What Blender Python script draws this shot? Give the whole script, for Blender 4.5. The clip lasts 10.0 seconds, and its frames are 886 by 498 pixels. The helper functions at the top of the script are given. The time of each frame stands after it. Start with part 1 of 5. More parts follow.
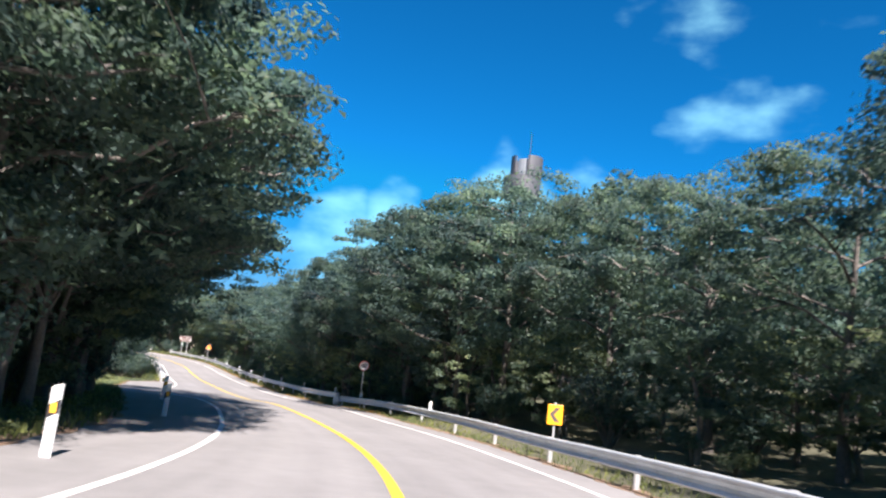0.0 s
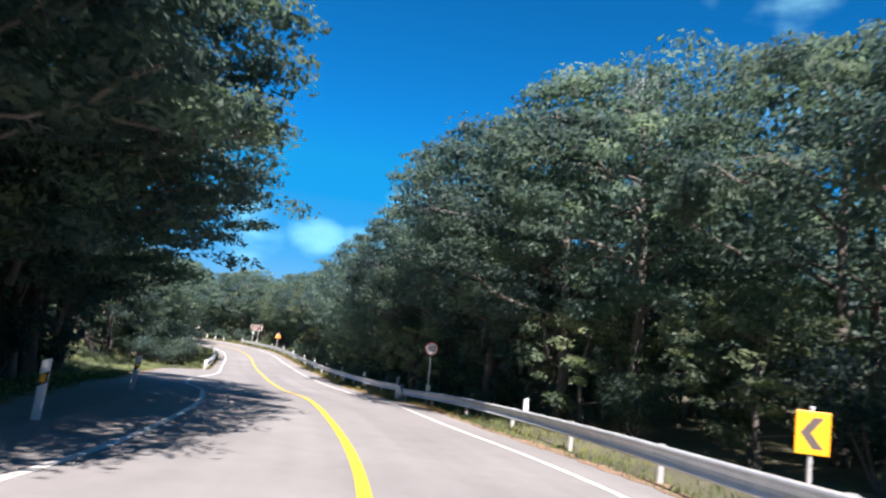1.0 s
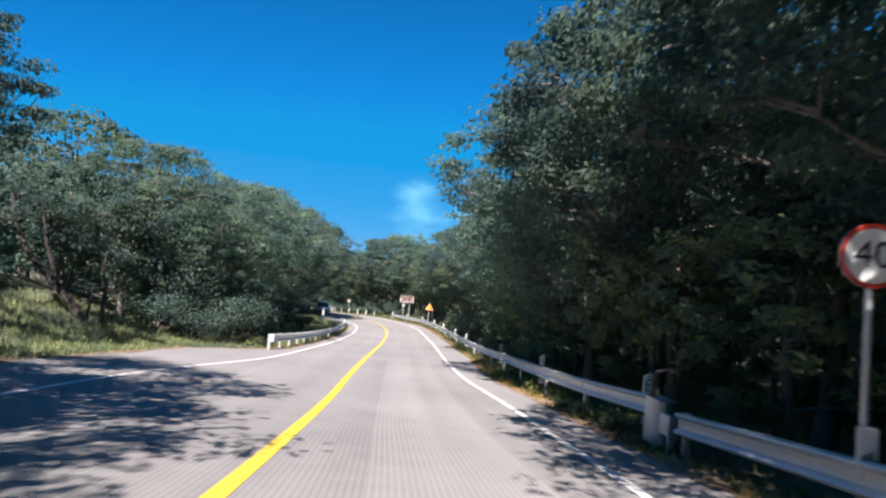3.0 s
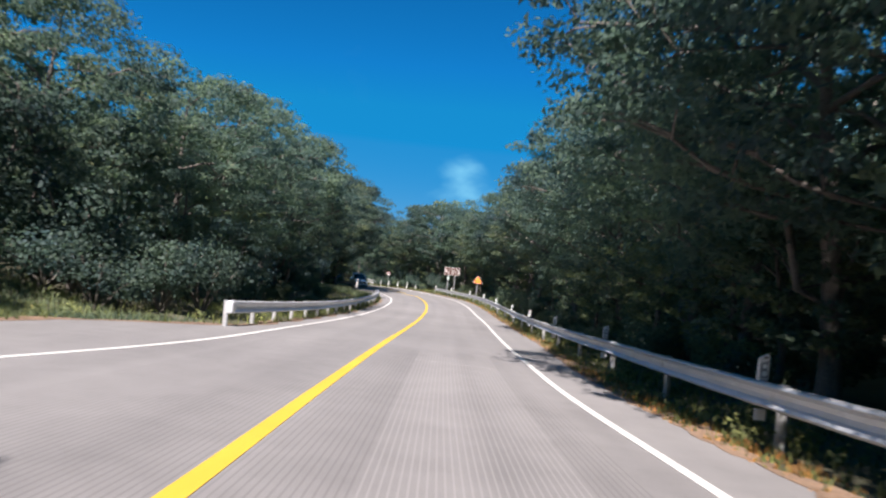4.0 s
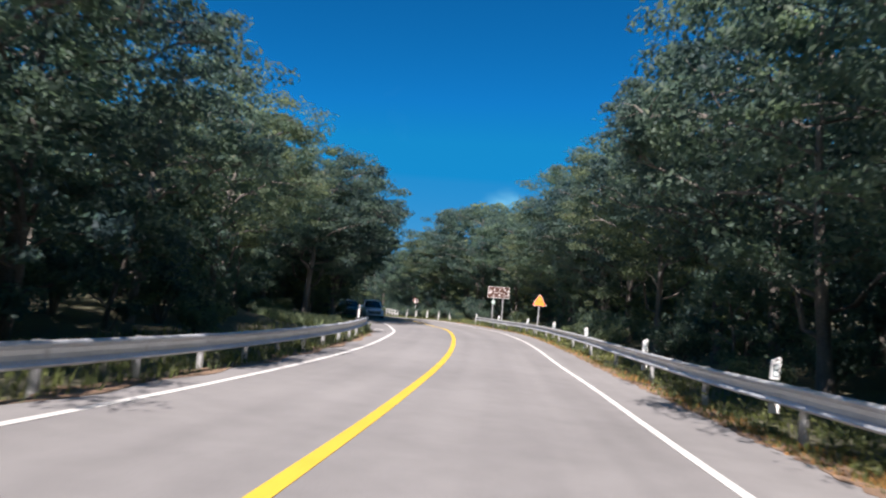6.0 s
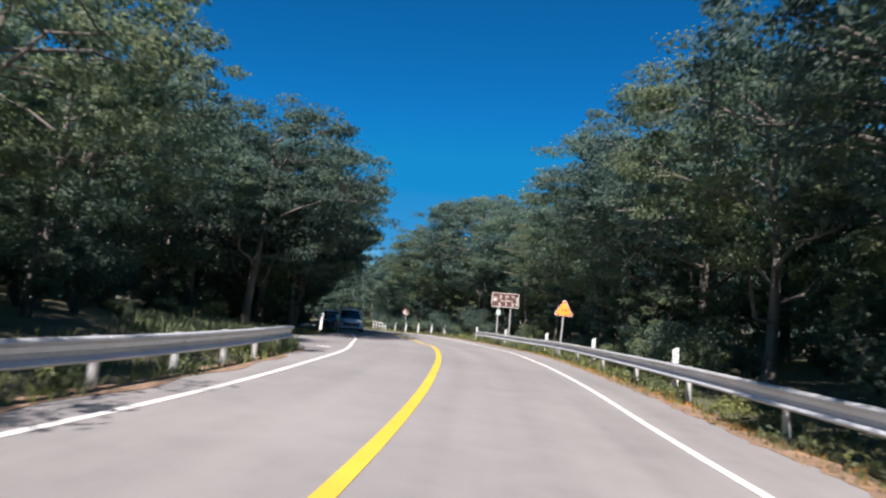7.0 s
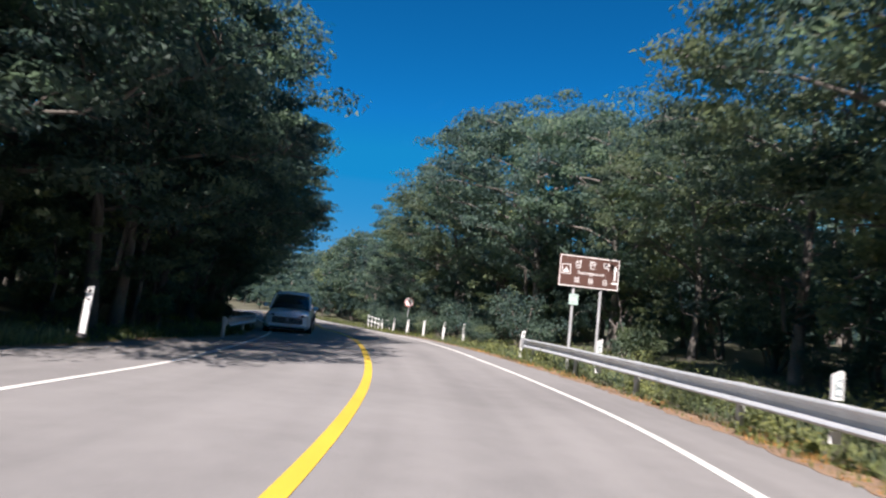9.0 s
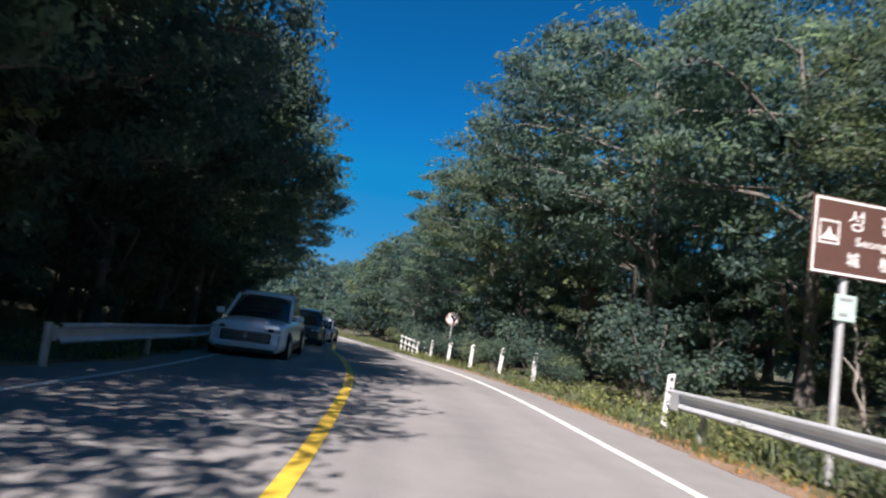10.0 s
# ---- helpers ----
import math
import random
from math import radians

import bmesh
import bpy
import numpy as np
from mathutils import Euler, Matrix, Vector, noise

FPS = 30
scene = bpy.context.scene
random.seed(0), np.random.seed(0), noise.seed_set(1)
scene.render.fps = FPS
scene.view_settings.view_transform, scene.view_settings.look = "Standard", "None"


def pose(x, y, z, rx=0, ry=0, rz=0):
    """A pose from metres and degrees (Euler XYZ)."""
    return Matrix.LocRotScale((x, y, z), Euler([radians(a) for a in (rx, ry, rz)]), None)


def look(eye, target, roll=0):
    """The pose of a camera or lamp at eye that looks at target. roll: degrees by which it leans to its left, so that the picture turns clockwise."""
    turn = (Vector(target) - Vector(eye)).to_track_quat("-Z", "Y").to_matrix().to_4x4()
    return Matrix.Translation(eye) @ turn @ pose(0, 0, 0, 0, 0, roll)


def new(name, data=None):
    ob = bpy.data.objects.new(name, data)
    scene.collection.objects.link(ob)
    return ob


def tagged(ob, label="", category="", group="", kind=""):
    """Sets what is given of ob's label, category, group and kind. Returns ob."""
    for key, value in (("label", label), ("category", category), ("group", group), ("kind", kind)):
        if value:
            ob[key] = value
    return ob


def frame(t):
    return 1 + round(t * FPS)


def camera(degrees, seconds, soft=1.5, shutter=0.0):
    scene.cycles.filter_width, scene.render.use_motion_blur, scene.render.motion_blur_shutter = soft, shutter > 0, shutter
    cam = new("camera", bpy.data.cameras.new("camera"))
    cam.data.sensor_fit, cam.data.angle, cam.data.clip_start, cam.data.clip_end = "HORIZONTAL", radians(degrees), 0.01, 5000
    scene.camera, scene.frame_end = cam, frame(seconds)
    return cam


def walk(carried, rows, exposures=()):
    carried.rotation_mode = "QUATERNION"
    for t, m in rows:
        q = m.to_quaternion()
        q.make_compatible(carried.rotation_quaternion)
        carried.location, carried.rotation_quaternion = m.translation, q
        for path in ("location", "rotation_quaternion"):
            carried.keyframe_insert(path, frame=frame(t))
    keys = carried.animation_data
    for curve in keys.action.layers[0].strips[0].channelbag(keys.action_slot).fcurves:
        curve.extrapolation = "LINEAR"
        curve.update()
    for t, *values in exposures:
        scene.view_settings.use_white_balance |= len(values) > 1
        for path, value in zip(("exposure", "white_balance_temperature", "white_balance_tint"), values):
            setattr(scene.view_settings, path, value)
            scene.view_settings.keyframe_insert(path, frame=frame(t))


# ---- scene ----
EXPO, TINT = 1.86, 20
cam = camera(67.88, 10.0, soft=2.2, shutter=0.2)
PATH = [
    (0, (5.267, 3.324, 3.153), (4.812, 5.257, 3.394), 6.25),
    (0.5, (4.211, 7.673, 2.659), (3.654, 9.583, 2.866), 6.41),
    (1, (2.882, 12.162, 2.168), (2.197, 14.030, 2.367), 6.29),
    (1.5, (1.196, 16.628, 1.660), (0.389, 18.451, 1.816), 6.75),
    (2, (-0.982, 21.383, 1.156), (-1.915, 23.146, 1.300), 6.31),
    (2.5, (-3.420, 26.037, 0.731), (-4.462, 27.740, 0.847), 5.22),
    (3, (-6.066, 30.355, 0.321), (-7.193, 32.005, 0.408), 4.80),
    (3.2, (-7.216, 32.024, 0.128), (-8.381, 33.649, 0.195), 4.85),
    (4.3, (-14.193, 41.119, -1.048), (-15.435, 42.686, -1.045), 5.95),
    (4.5, (-15.496, 42.816, -1.221), (-16.742, 44.380, -1.217), 5.99),
    (5, (-18.769, 47.247, -1.580), (-20.041, 48.791, -1.568), 5.52),
    (5.5, (-22.272, 51.977, -2.004), (-23.590, 53.479, -1.933), 4.46),
    (6, (-25.842, 56.499, -2.431), (-27.182, 57.980, -2.329), 4.10),
    (6.2, (-27.266, 58.277, -2.589), (-28.612, 59.750, -2.459), 4.15),
    (7.3, (-35.128, 68.135, -3.260), (-36.472, 69.607, -3.100), 5.0),
    (7.5, (-36.581, 69.961, -3.336), (-37.926, 71.431, -3.164), 5.09),
    (8, (-40.233, 74.477, -3.481), (-41.585, 75.942, -3.315), 5.34),
    (8.5, (-43.906, 78.777, -3.664), (-45.279, 80.227, -3.540), 5.11),
    (9, (-47.949, 83.490, -3.892), (-49.377, 84.884, -3.762), 5.69),
    (9.5, (-52.013, 87.526, -4.114), (-53.499, 88.856, -3.965), 6.68),
    (10, (-55.994, 90.988, -4.367), (-57.524, 92.264, -4.186), 7.65),
]
walk(cam, [(t, look(eye, target, roll)) for t, eye, target, roll in PATH], exposures=[(0, EXPO + 0.3, 6500, TINT), (1.5, EXPO + 0.2, 6500, TINT), (3, EXPO + 0.1, 6500, TINT), (4.5, EXPO - 0.3, 6500, TINT), (10, EXPO - 0.28, 6500, TINT)])


# ---- world and sun ----
SUN_EL, SUN_AZ = radians(45), math.atan2(0.48, -0.877)  # azimuth from +y towards +x
sun_dir = Vector((math.sin(SUN_AZ) * math.cos(SUN_EL), math.cos(SUN_AZ) * math.cos(SUN_EL), math.sin(SUN_EL)))
world = bpy.data.worlds.new("world")
scene.world = world
world.use_nodes = True
wn, wl = world.node_tree.nodes, world.node_tree.links
wn.clear()
w_out = wn.new("ShaderNodeOutputWorld")
w_bg = wn.new("ShaderNodeBackground")
w_sky = wn.new("ShaderNodeTexSky")
w_sky.sky_type = "NISHITA"
w_sky.sun_disc = False
w_sky.sun_elevation, w_sky.sun_rotation = SUN_EL, SUN_AZ
w_sky.altitude, w_sky.air_density, w_sky.dust_density, w_sky.ozone_density = 900, 0.8, 0.1, 4.0
w_bg.inputs["Strength"].default_value = 0.055
w_hs = wn.new("ShaderNodeHueSaturation")
w_hs.inputs["Saturation"].default_value = 1.5
w_hs.inputs["Value"].default_value = 0.72
w_hs.inputs["Hue"].default_value = 0.4945
wl.new(w_sky.outputs[0], w_hs.inputs["Color"])
# dry mountain air: the haze towards the horizon stays below this blue
w_clear = wn.new("ShaderNodeMixRGB")
w_clear.blend_type = "DARKEN"
w_clear.inputs["Fac"].default_value = 0.85
w_clear.inputs["Color2"].default_value = (0.06, 1.6, 3.5, 1)
wl.new(w_hs.outputs[0], w_clear.inputs["Color1"])
# clouds: a few banks of cumulus low in the sky, given by heading (left positive), height and half width in degrees, and density
CLOUDS = [(22, 4, 9, 0.8), (24, 8.0, 6.5, 0.86), (17.5, 9.0, 5, 0.76), (6, 9.5, 9, 0.72), (13, 5.5, 6, 0.72), (1.5, 13.8, 4.5, 0.86), (-16, 26, 19, 0.46), (29, 15, 2.5, 0.5), (38, 3.5, 7, 0.46), (52, 3, 5, 0.4), (31, 6, 4, 0.5), (95, 14, 14, 0.5), (190, 12, 16, 0.6), (-80, 16, 18, 0.6)]
w_geo = wn.new("ShaderNodeTexCoord")
w_noise = wn.new("ShaderNodeTexNoise")
w_noise.inputs["Scale"].default_value, w_noise.inputs["Detail"].default_value = 5.5, 7
w_noise.inputs["Roughness"].default_value = 0.45
w_stretch = wn.new("ShaderNodeMapping")
w_stretch.inputs["Scale"].default_value = (1, 1, 1.9)
wl.new(w_geo.outputs["Generated"], w_stretch.inputs["Vector"])
wl.new(w_stretch.outputs[0], w_noise.inputs["Vector"])
w_sum = None
for c_yaw, c_el, c_half, c_dens in CLOUDS:
    a_yaw, a_el = radians(c_yaw), radians(c_el)
    w_dot = wn.new("ShaderNodeVectorMath")
    w_dot.operation = "DOT_PRODUCT"
    w_dot.inputs[1].default_value = (-math.sin(a_yaw) * math.cos(a_el), math.cos(a_yaw) * math.cos(a_el), math.sin(a_el))
    wl.new(w_geo.outputs["Generated"], w_dot.inputs[0])
    w_fall = wn.new("ShaderNodeMapRange")
    w_fall.inputs["From Min"].default_value, w_fall.inputs["From Max"].default_value = math.cos(radians(c_half)), math.cos(radians(c_half * 0.25))
    w_fall.inputs["To Max"].default_value = c_dens
    wl.new(w_dot.outputs["Value"], w_fall.inputs["Value"])
    if w_sum is None:
        w_sum = w_fall.outputs[0]
    else:
        w_max = wn.new("ShaderNodeMath")
        w_max.operation = "MAXIMUM"
        wl.new(w_sum, w_max.inputs[0])
        wl.new(w_fall.outputs[0], w_max.inputs[1])
        w_sum = w_max.outputs[0]
w_shape = wn.new("ShaderNodeMath")
w_shape.operation = "ADD"
wl.new(w_sum, w_shape.inputs[0])
w_puff = wn.new("ShaderNodeMapRange")
w_puff.inputs["From Min"].default_value, w_puff.inputs["From Max"].default_value = 0.3, 0.7
wl.new(w_noise.outputs["Fac"], w_puff.inputs["Value"])
wl.new(w_puff.outputs[0], w_shape.inputs[1])
w_ramp = wn.new("ShaderNodeMapRange")
w_ramp.interpolation_type = "SMOOTHSTEP"
w_ramp.inputs["From Min"].default_value, w_ramp.inputs["From Max"].default_value = 0.98, 1.5
w_ramp.inputs["To Max"].default_value = 0.38
wl.new(w_shape.outputs[0], w_ramp.inputs["Value"])
w_mix = wn.new("ShaderNodeMixRGB")
w_mix.inputs["Color2"].default_value = (3.4, 8.0, 8.4, 1)
wl.new(w_ramp.outputs[0], w_mix.inputs["Fac"])
wl.new(w_clear.outputs[0], w_mix.inputs["Color1"])
wl.new(w_mix.outputs[0], w_bg.inputs["Color"])
wl.new(w_bg.outputs[0], w_out.inputs["Surface"])

sun = new("sun", bpy.data.lights.new("sun", "SUN"))
sun.data.energy, sun.data.angle, sun.data.color = 3.7, radians(0.55), (1.0, 0.94, 0.86)
sun.matrix_world = look(sun_dir * 50, (0, 0, 0))


# ---- materials ----
def mat(name, color, rough=0.7, metal=0.0, noise_scale=0.0, amount=0.25, bump=0.0, fine=0.0, island=0.0, per_object=0.0, spec=0.5, hue=0.0):
    """A surface with coarse and fine colour variation and relief, in object metres."""
    m = bpy.data.materials.new(name)
    m.use_nodes = True
    n, l = m.node_tree.nodes, m.node_tree.links
    p = n["Principled BSDF"]
    p.inputs["Roughness"].default_value, p.inputs["Metallic"].default_value = rough, metal
    p.inputs["Specular IOR Level"].default_value = spec
    p.inputs["Base Color"].default_value = (*color, 1)
    out = None
    if noise_scale:
        co = n.new("ShaderNodeNewGeometry").outputs["Position"]
        a = n.new("ShaderNodeTexNoise")
        a.inputs["Scale"].default_value, a.inputs["Detail"].default_value = noise_scale, 5
        l.new(co, a.inputs["Vector"])
        b = n.new("ShaderNodeTexNoise")
        b.inputs["Scale"].default_value, b.inputs["Detail"].default_value = fine or noise_scale * 14, 3
        l.new(co, b.inputs["Vector"])
        s = n.new("ShaderNodeMath")
        s.operation = "ADD"
        l.new(a.outputs["Fac"], s.inputs[0])
        l.new(b.outputs["Fac"], s.inputs[1])
        r = n.new("ShaderNodeMapRange")
        r.inputs["From Min"].default_value, r.inputs["From Max"].default_value = 0.6, 1.4
        r.inputs["To Min"].default_value, r.inputs["To Max"].default_value = 1 - amount, 1 + amount
        l.new(s.outputs[0], r.inputs["Value"])
        out = r.outputs[0]
        if bump:
            bp = n.new("ShaderNodeBump")
            bp.inputs["Strength"].default_value, bp.inputs["Distance"].default_value = bump, 0.02
            l.new(b.outputs["Fac"], bp.inputs["Height"])
            l.new(bp.outputs[0], p.inputs["Normal"])
    hs = n.new("ShaderNodeHueSaturation")
    hs.inputs["Color"].default_value = (*color, 1)
    if out:
        l.new(out, hs.inputs["Value"])
    if island or per_object:
        src = n.new("ShaderNodeNewGeometry").outputs["Random Per Island"] if island else n.new("ShaderNodeObjectInfo").outputs["Random"]
        amp = island or per_object
        r2 = n.new("ShaderNodeMapRange")
        r2.inputs["To Min"].default_value, r2.inputs["To Max"].default_value = 1 - amp, 1 + amp
        l.new(src, r2.inputs["Value"])
        if out:
            mm = n.new("ShaderNodeMath")
            mm.operation = "MULTIPLY"
            l.new(out, mm.inputs[0])
            l.new(r2.outputs[0], mm.inputs[1])
            l.new(mm.outputs[0], hs.inputs["Value"])
        else:
            l.new(r2.outputs[0], hs.inputs["Value"])
    l.new(hs.outputs[0], p.inputs["Base Color"])
    return m


def leaf_mat(name, color, translucent=0.56, vary=0.13):
    """Foliage: leaves of slightly different greens, a little gloss, light shining through."""
    m = bpy.data.materials.new(name)
    m.use_nodes = True
    n, l = m.node_tree.nodes, m.node_tree.links
    p = n["Principled BSDF"]
    p.inputs["Roughness"].default_value = 0.56
    p.inputs["Specular IOR Level"].default_value = 0.3
    geo = n.new("ShaderNodeNewGeometry")
    oi = n.new("ShaderNodeObjectInfo")
    ramp = n.new("ShaderNodeValToRGB")
    e = ramp.color_ramp.elements
    e[0].color = (color[0] * (1 - vary), color[1] * (1 - vary), color[2] * (1 - vary), 1)
    e[1].color = (color[0] * (1 + vary * 1.5), color[1] * (1 + vary * 1.2), color[2] * (1 + vary * 0.6), 1)
    dead = ramp.color_ramp.elements.new(0.975)
    dead.color = (*e[1].color[:3], 1)
    e = ramp.color_ramp.elements
    e[len(e) - 1].color = (color[0] * 1.8, color[1] * 1.3, color[2] * 1.0, 1)
    l.new(geo.outputs["Random Per Island"], ramp.inputs["Fac"])
    hs = n.new("ShaderNodeHueSaturation")
    r = n.new("ShaderNodeMapRange")
    r.inputs["To Min"].default_value, r.inputs["To Max"].default_value = 0.75, 1.25
    l.new(oi.outputs["Random"], r.inputs["Value"])
    l.new(r.outputs[0], hs.inputs["Value"])
    # leaf tone varies over about a metre, darker and cooler to lighter and warmer
    pos = n.new("ShaderNodeTexCoord")
    spray = n.new("ShaderNodeTexNoise")
    spray.inputs["Scale"].default_value, spray.inputs["Detail"].default_value = 0.75, 2
    l.new(pos.outputs["Object"], spray.inputs["Vector"])
    tone = n.new("ShaderNodeMapRange")
    tone.inputs["From Min"].default_value, tone.inputs["From Max"].default_value = 0.34, 0.66
    l.new(spray.outputs["Fac"], tone.inputs["Value"])
    clump_mix = n.new("ShaderNodeMixRGB")
    clump_mix.blend_type = "MULTIPLY"
    clump_mix.inputs["Fac"].default_value = 1.0
    clump_tint = n.new("ShaderNodeMixRGB")
    clump_tint.inputs["Color1"].default_value = (0.62, 0.72, 0.84, 1)
    clump_tint.inputs["Color2"].default_value = (1.55, 1.42, 1.1, 1)
    l.new(tone.outputs[0], clump_tint.inputs["Fac"])
    l.new(ramp.outputs[0], clump_mix.inputs["Color1"])
    l.new(clump_tint.outputs[0], clump_mix.inputs["Color2"])
    l.new(clump_mix.outputs[0], hs.inputs["Color"])
    l.new(hs.outputs[0], p.inputs["Base Color"])
    tr = n.new("ShaderNodeBsdfTranslucent")
    shine = n.new("ShaderNodeMixRGB")
    shine.blend_type = "MULTIPLY"
    shine.inputs["Fac"].default_value = 1.0
    shine.inputs["Color2"].default_value = (1.7, 1.7, 1.35, 1)
    l.new(hs.outputs[0], shine.inputs["Color1"])
    l.new(shine.outputs[0], tr.inputs["Color"])
    mx = n.new("ShaderNodeMixShader")
    mx.inputs[0].default_value = translucent
    l.new(p.outputs[0], mx.inputs[1])
    l.new(tr.outputs[0], mx.inputs[2])
    l.new(mx.outputs[0], n["Material Output"].inputs["Surface"])
    return m


LEAF_DARK = leaf_mat("leaf_dark", (0.064, 0.108, 0.108))
LEAF_MID = leaf_mat("leaf_mid", (0.078, 0.126, 0.114))
LEAF_LIGHT = leaf_mat("leaf_light", (0.112, 0.155, 0.112))
GRASS = leaf_mat("grass_blades", (0.085, 0.112, 0.05), 0.3, 0.45)
MEADOW = leaf_mat("meadow_grass", (0.125, 0.17, 0.12), 0.3, 0.4)
WEED = leaf_mat("weed_leaves", (0.15, 0.19, 0.10), 0.4, 0.4)
STRAW = leaf_mat("dry_grass", (0.34, 0.20, 0.09), 0.25, 0.4)
# bark colour lowered so that the slanting stems carry the trees' shade
SHADED_BARK = mat("shaded_bark", (0.035, 0.03, 0.028), 0.9, noise_scale=2.0, amount=0.5, bump=0.6, fine=25)
BARK = mat("bark", (0.12, 0.11, 0.098), 0.9, noise_scale=1.5, amount=0.5, bump=0.6, fine=25, per_object=0.25)
SOIL = mat("forest_floor", (0.088, 0.088, 0.054), 0.95, noise_scale=0.5, amount=0.5, bump=0.7, fine=9)
GALV = mat("galvanised_steel", (0.58, 0.61, 0.63), 0.45, 0.4, noise_scale=2.0, amount=0.18, fine=30)
GALV_POST = mat("post_steel", (0.50, 0.52, 0.53), 0.5, 0.55, noise_scale=3.0, amount=0.25, fine=40)
WHITE_POST = mat("white_plastic", (0.66, 0.68, 0.67), 0.5, noise_scale=4.0, amount=0.12, fine=40)
BLACK = mat("black_paint", (0.02, 0.02, 0.022), 0.5)
TRAFFIC_BLACK = mat("faded_traffic_black", (0.17, 0.21, 0.22), 0.5)
REFLECTOR = mat("pale_reflector", (0.62, 0.70, 0.70), 0.2, noise_scale=6, amount=0.1)
AMBER = mat("amber_reflector", (0.75, 0.38, 0.03), 0.25)
SIGN_YELLOW = mat("yellow_sheeting", (0.80, 0.36, 0.015), 0.4, noise_scale=2, amount=0.08)
WARN_YELLOW = mat("faded_yellow_sheeting", (0.78, 0.30, 0.03), 0.4, noise_scale=2, amount=0.08)
CHEVRON_GREY = mat("faded_black_sheeting", (0.075, 0.065, 0.06), 0.5)
SIGN_RED = mat("red_sheeting", (0.55, 0.05, 0.03), 0.4, noise_scale=2, amount=0.1)
SIGN_WHITE = mat("white_sheeting", (0.80, 0.81, 0.80), 0.4, noise_scale=2, amount=0.06)
SIGN_BLUEBLACK = mat("dark_lettering", (0.025, 0.03, 0.05), 0.45)
SIGN_BROWN = mat("brown_sheeting", (0.10, 0.055, 0.045), 0.4, noise_scale=1.5, amount=0.15)
SIGN_GREEN = mat("pale_green_plate", (0.42, 0.58, 0.52), 0.5, noise_scale=3, amount=0.15)
LINE_WHITE = mat("white_road_paint", (0.64, 0.64, 0.61), 0.65, noise_scale=1.2, amount=0.22, bump=0.3, fine=60)
LINE_YELLOW = mat("yellow_road_paint", (0.62, 0.425, 0.04), 0.65, noise_scale=1.0, amount=0.15, bump=0.3, fine=60)
LITTER = mat("leaf_litter", (0.21, 0.14, 0.09), 0.95, noise_scale=1.3, amount=0.55, bump=0.8, fine=22)
PANEL_GREY = mat("antenna_grey", (0.19, 0.215, 0.235), 0.5, noise_scale=2, amount=0.1)


def asphalt_mat():
    """Worn grey asphalt: aggregate, wheel-track tone, patches, fine cracks."""
    m = bpy.data.materials.new("worn_asphalt")
    m.use_nodes = True
    n, l = m.node_tree.nodes, m.node_tree.links
    p = n["Principled BSDF"]
    p.inputs["Roughness"].default_value = 0.85
    co = n.new("ShaderNodeNewGeometry").outputs["Position"]
    big, mid, fine = (n.new("ShaderNodeTexNoise") for _ in range(3))
    for t, sc in ((big, 0.22), (mid, 2.3), (fine, 90)):
        t.inputs["Scale"].default_value, t.inputs["Detail"].default_value = sc, 4
        l.new(co, t.inputs["Vector"])
    uv = n.new("ShaderNodeUVMap")
    uv.uv_map = "road"
    tracks = n.new("ShaderNodeTexNoise")
    tm = n.new("ShaderNodeMapping")
    tm.inputs["Scale"].default_value = (0.9, 0.02, 1)
    l.new(uv.outputs[0], tm.inputs["Vector"])
    l.new(tm.outputs[0], tracks.inputs["Vector"])
    tracks.inputs["Scale"].default_value = 1.6
    add = None
    for t, w in ((big, 0.5), (mid, 0.25), (fine, 0.45), (tracks, 0.45)):
        mu = n.new("ShaderNodeMath")
        mu.operation = "MULTIPLY"
        mu.inputs[1].default_value = w
        l.new(t.outputs["Fac"], mu.inputs[0])
        if add is None:
            add = mu.outputs[0]
        else:
            ad = n.new("ShaderNodeMath")
            l.new(add, ad.inputs[0])
            l.new(mu.outputs[0], ad.inputs[1])
            add = ad.outputs[0]
    ramp = n.new("ShaderNodeValToRGB")
    e = ramp.color_ramp.elements
    e[0].position, e[0].color = 0.55, (0.152, 0.15, 0.148, 1)
    e[1].position, e[1].color = 1.1, (0.255, 0.25, 0.245, 1)
    l.new(add, ramp.inputs["Fac"])
    l.new(ramp.outputs[0], p.inputs["Base Color"])
    bp = n.new("ShaderNodeBump")
    bp.inputs["Strength"].default_value, bp.inputs["Distance"].default_value = 0.5, 0.006
    l.new(fine.outputs["Fac"], bp.inputs["Height"])
    l.new(bp.outputs[0], p.inputs["Normal"])
    # saw-cut drainage grooves along both lanes of one stretch
    sp = n.new("ShaderNodeSeparateXYZ")
    l.new(uv.outputs[0], sp.inputs[0])

    def mth(op, a, b):
        q = n.new("ShaderNodeMath")
        q.operation = op
        for k, v in enumerate((a, b)):
            if isinstance(v, (int, float)):
                q.inputs[k].default_value = v
            else:
                l.new(v, q.inputs[k])
        return q.outputs[0]
    saw = mth("FRACT", mth("MULTIPLY", sp.outputs["X"], 17.0), 0)
    groove = mth("LESS_THAN", saw, 0.28)
    ends = mth("ADD", sp.outputs["Y"], mth("MULTIPLY", mth("FRACT", mth("MULTIPLY", mth("FLOOR", mth("MULTIPLY", sp.outputs["X"], 1.4), 0), 0.37), 0), 2.4))
    inside = mth("MULTIPLY", mth("GREATER_THAN", ends, 30.0), mth("LESS_THAN", ends, 55.6))
    lane = mth("MULTIPLY", mth("GREATER_THAN", sp.outputs["X"], -2.2), mth("LESS_THAN", sp.outputs["X"], 3.0))
    fac = mth("MULTIPLY", mth("MULTIPLY", groove, inside), mth("MULTIPLY", lane, 0.2))
    dark = n.new("ShaderNodeMixRGB")
    pale = n.new("ShaderNodeMixRGB")
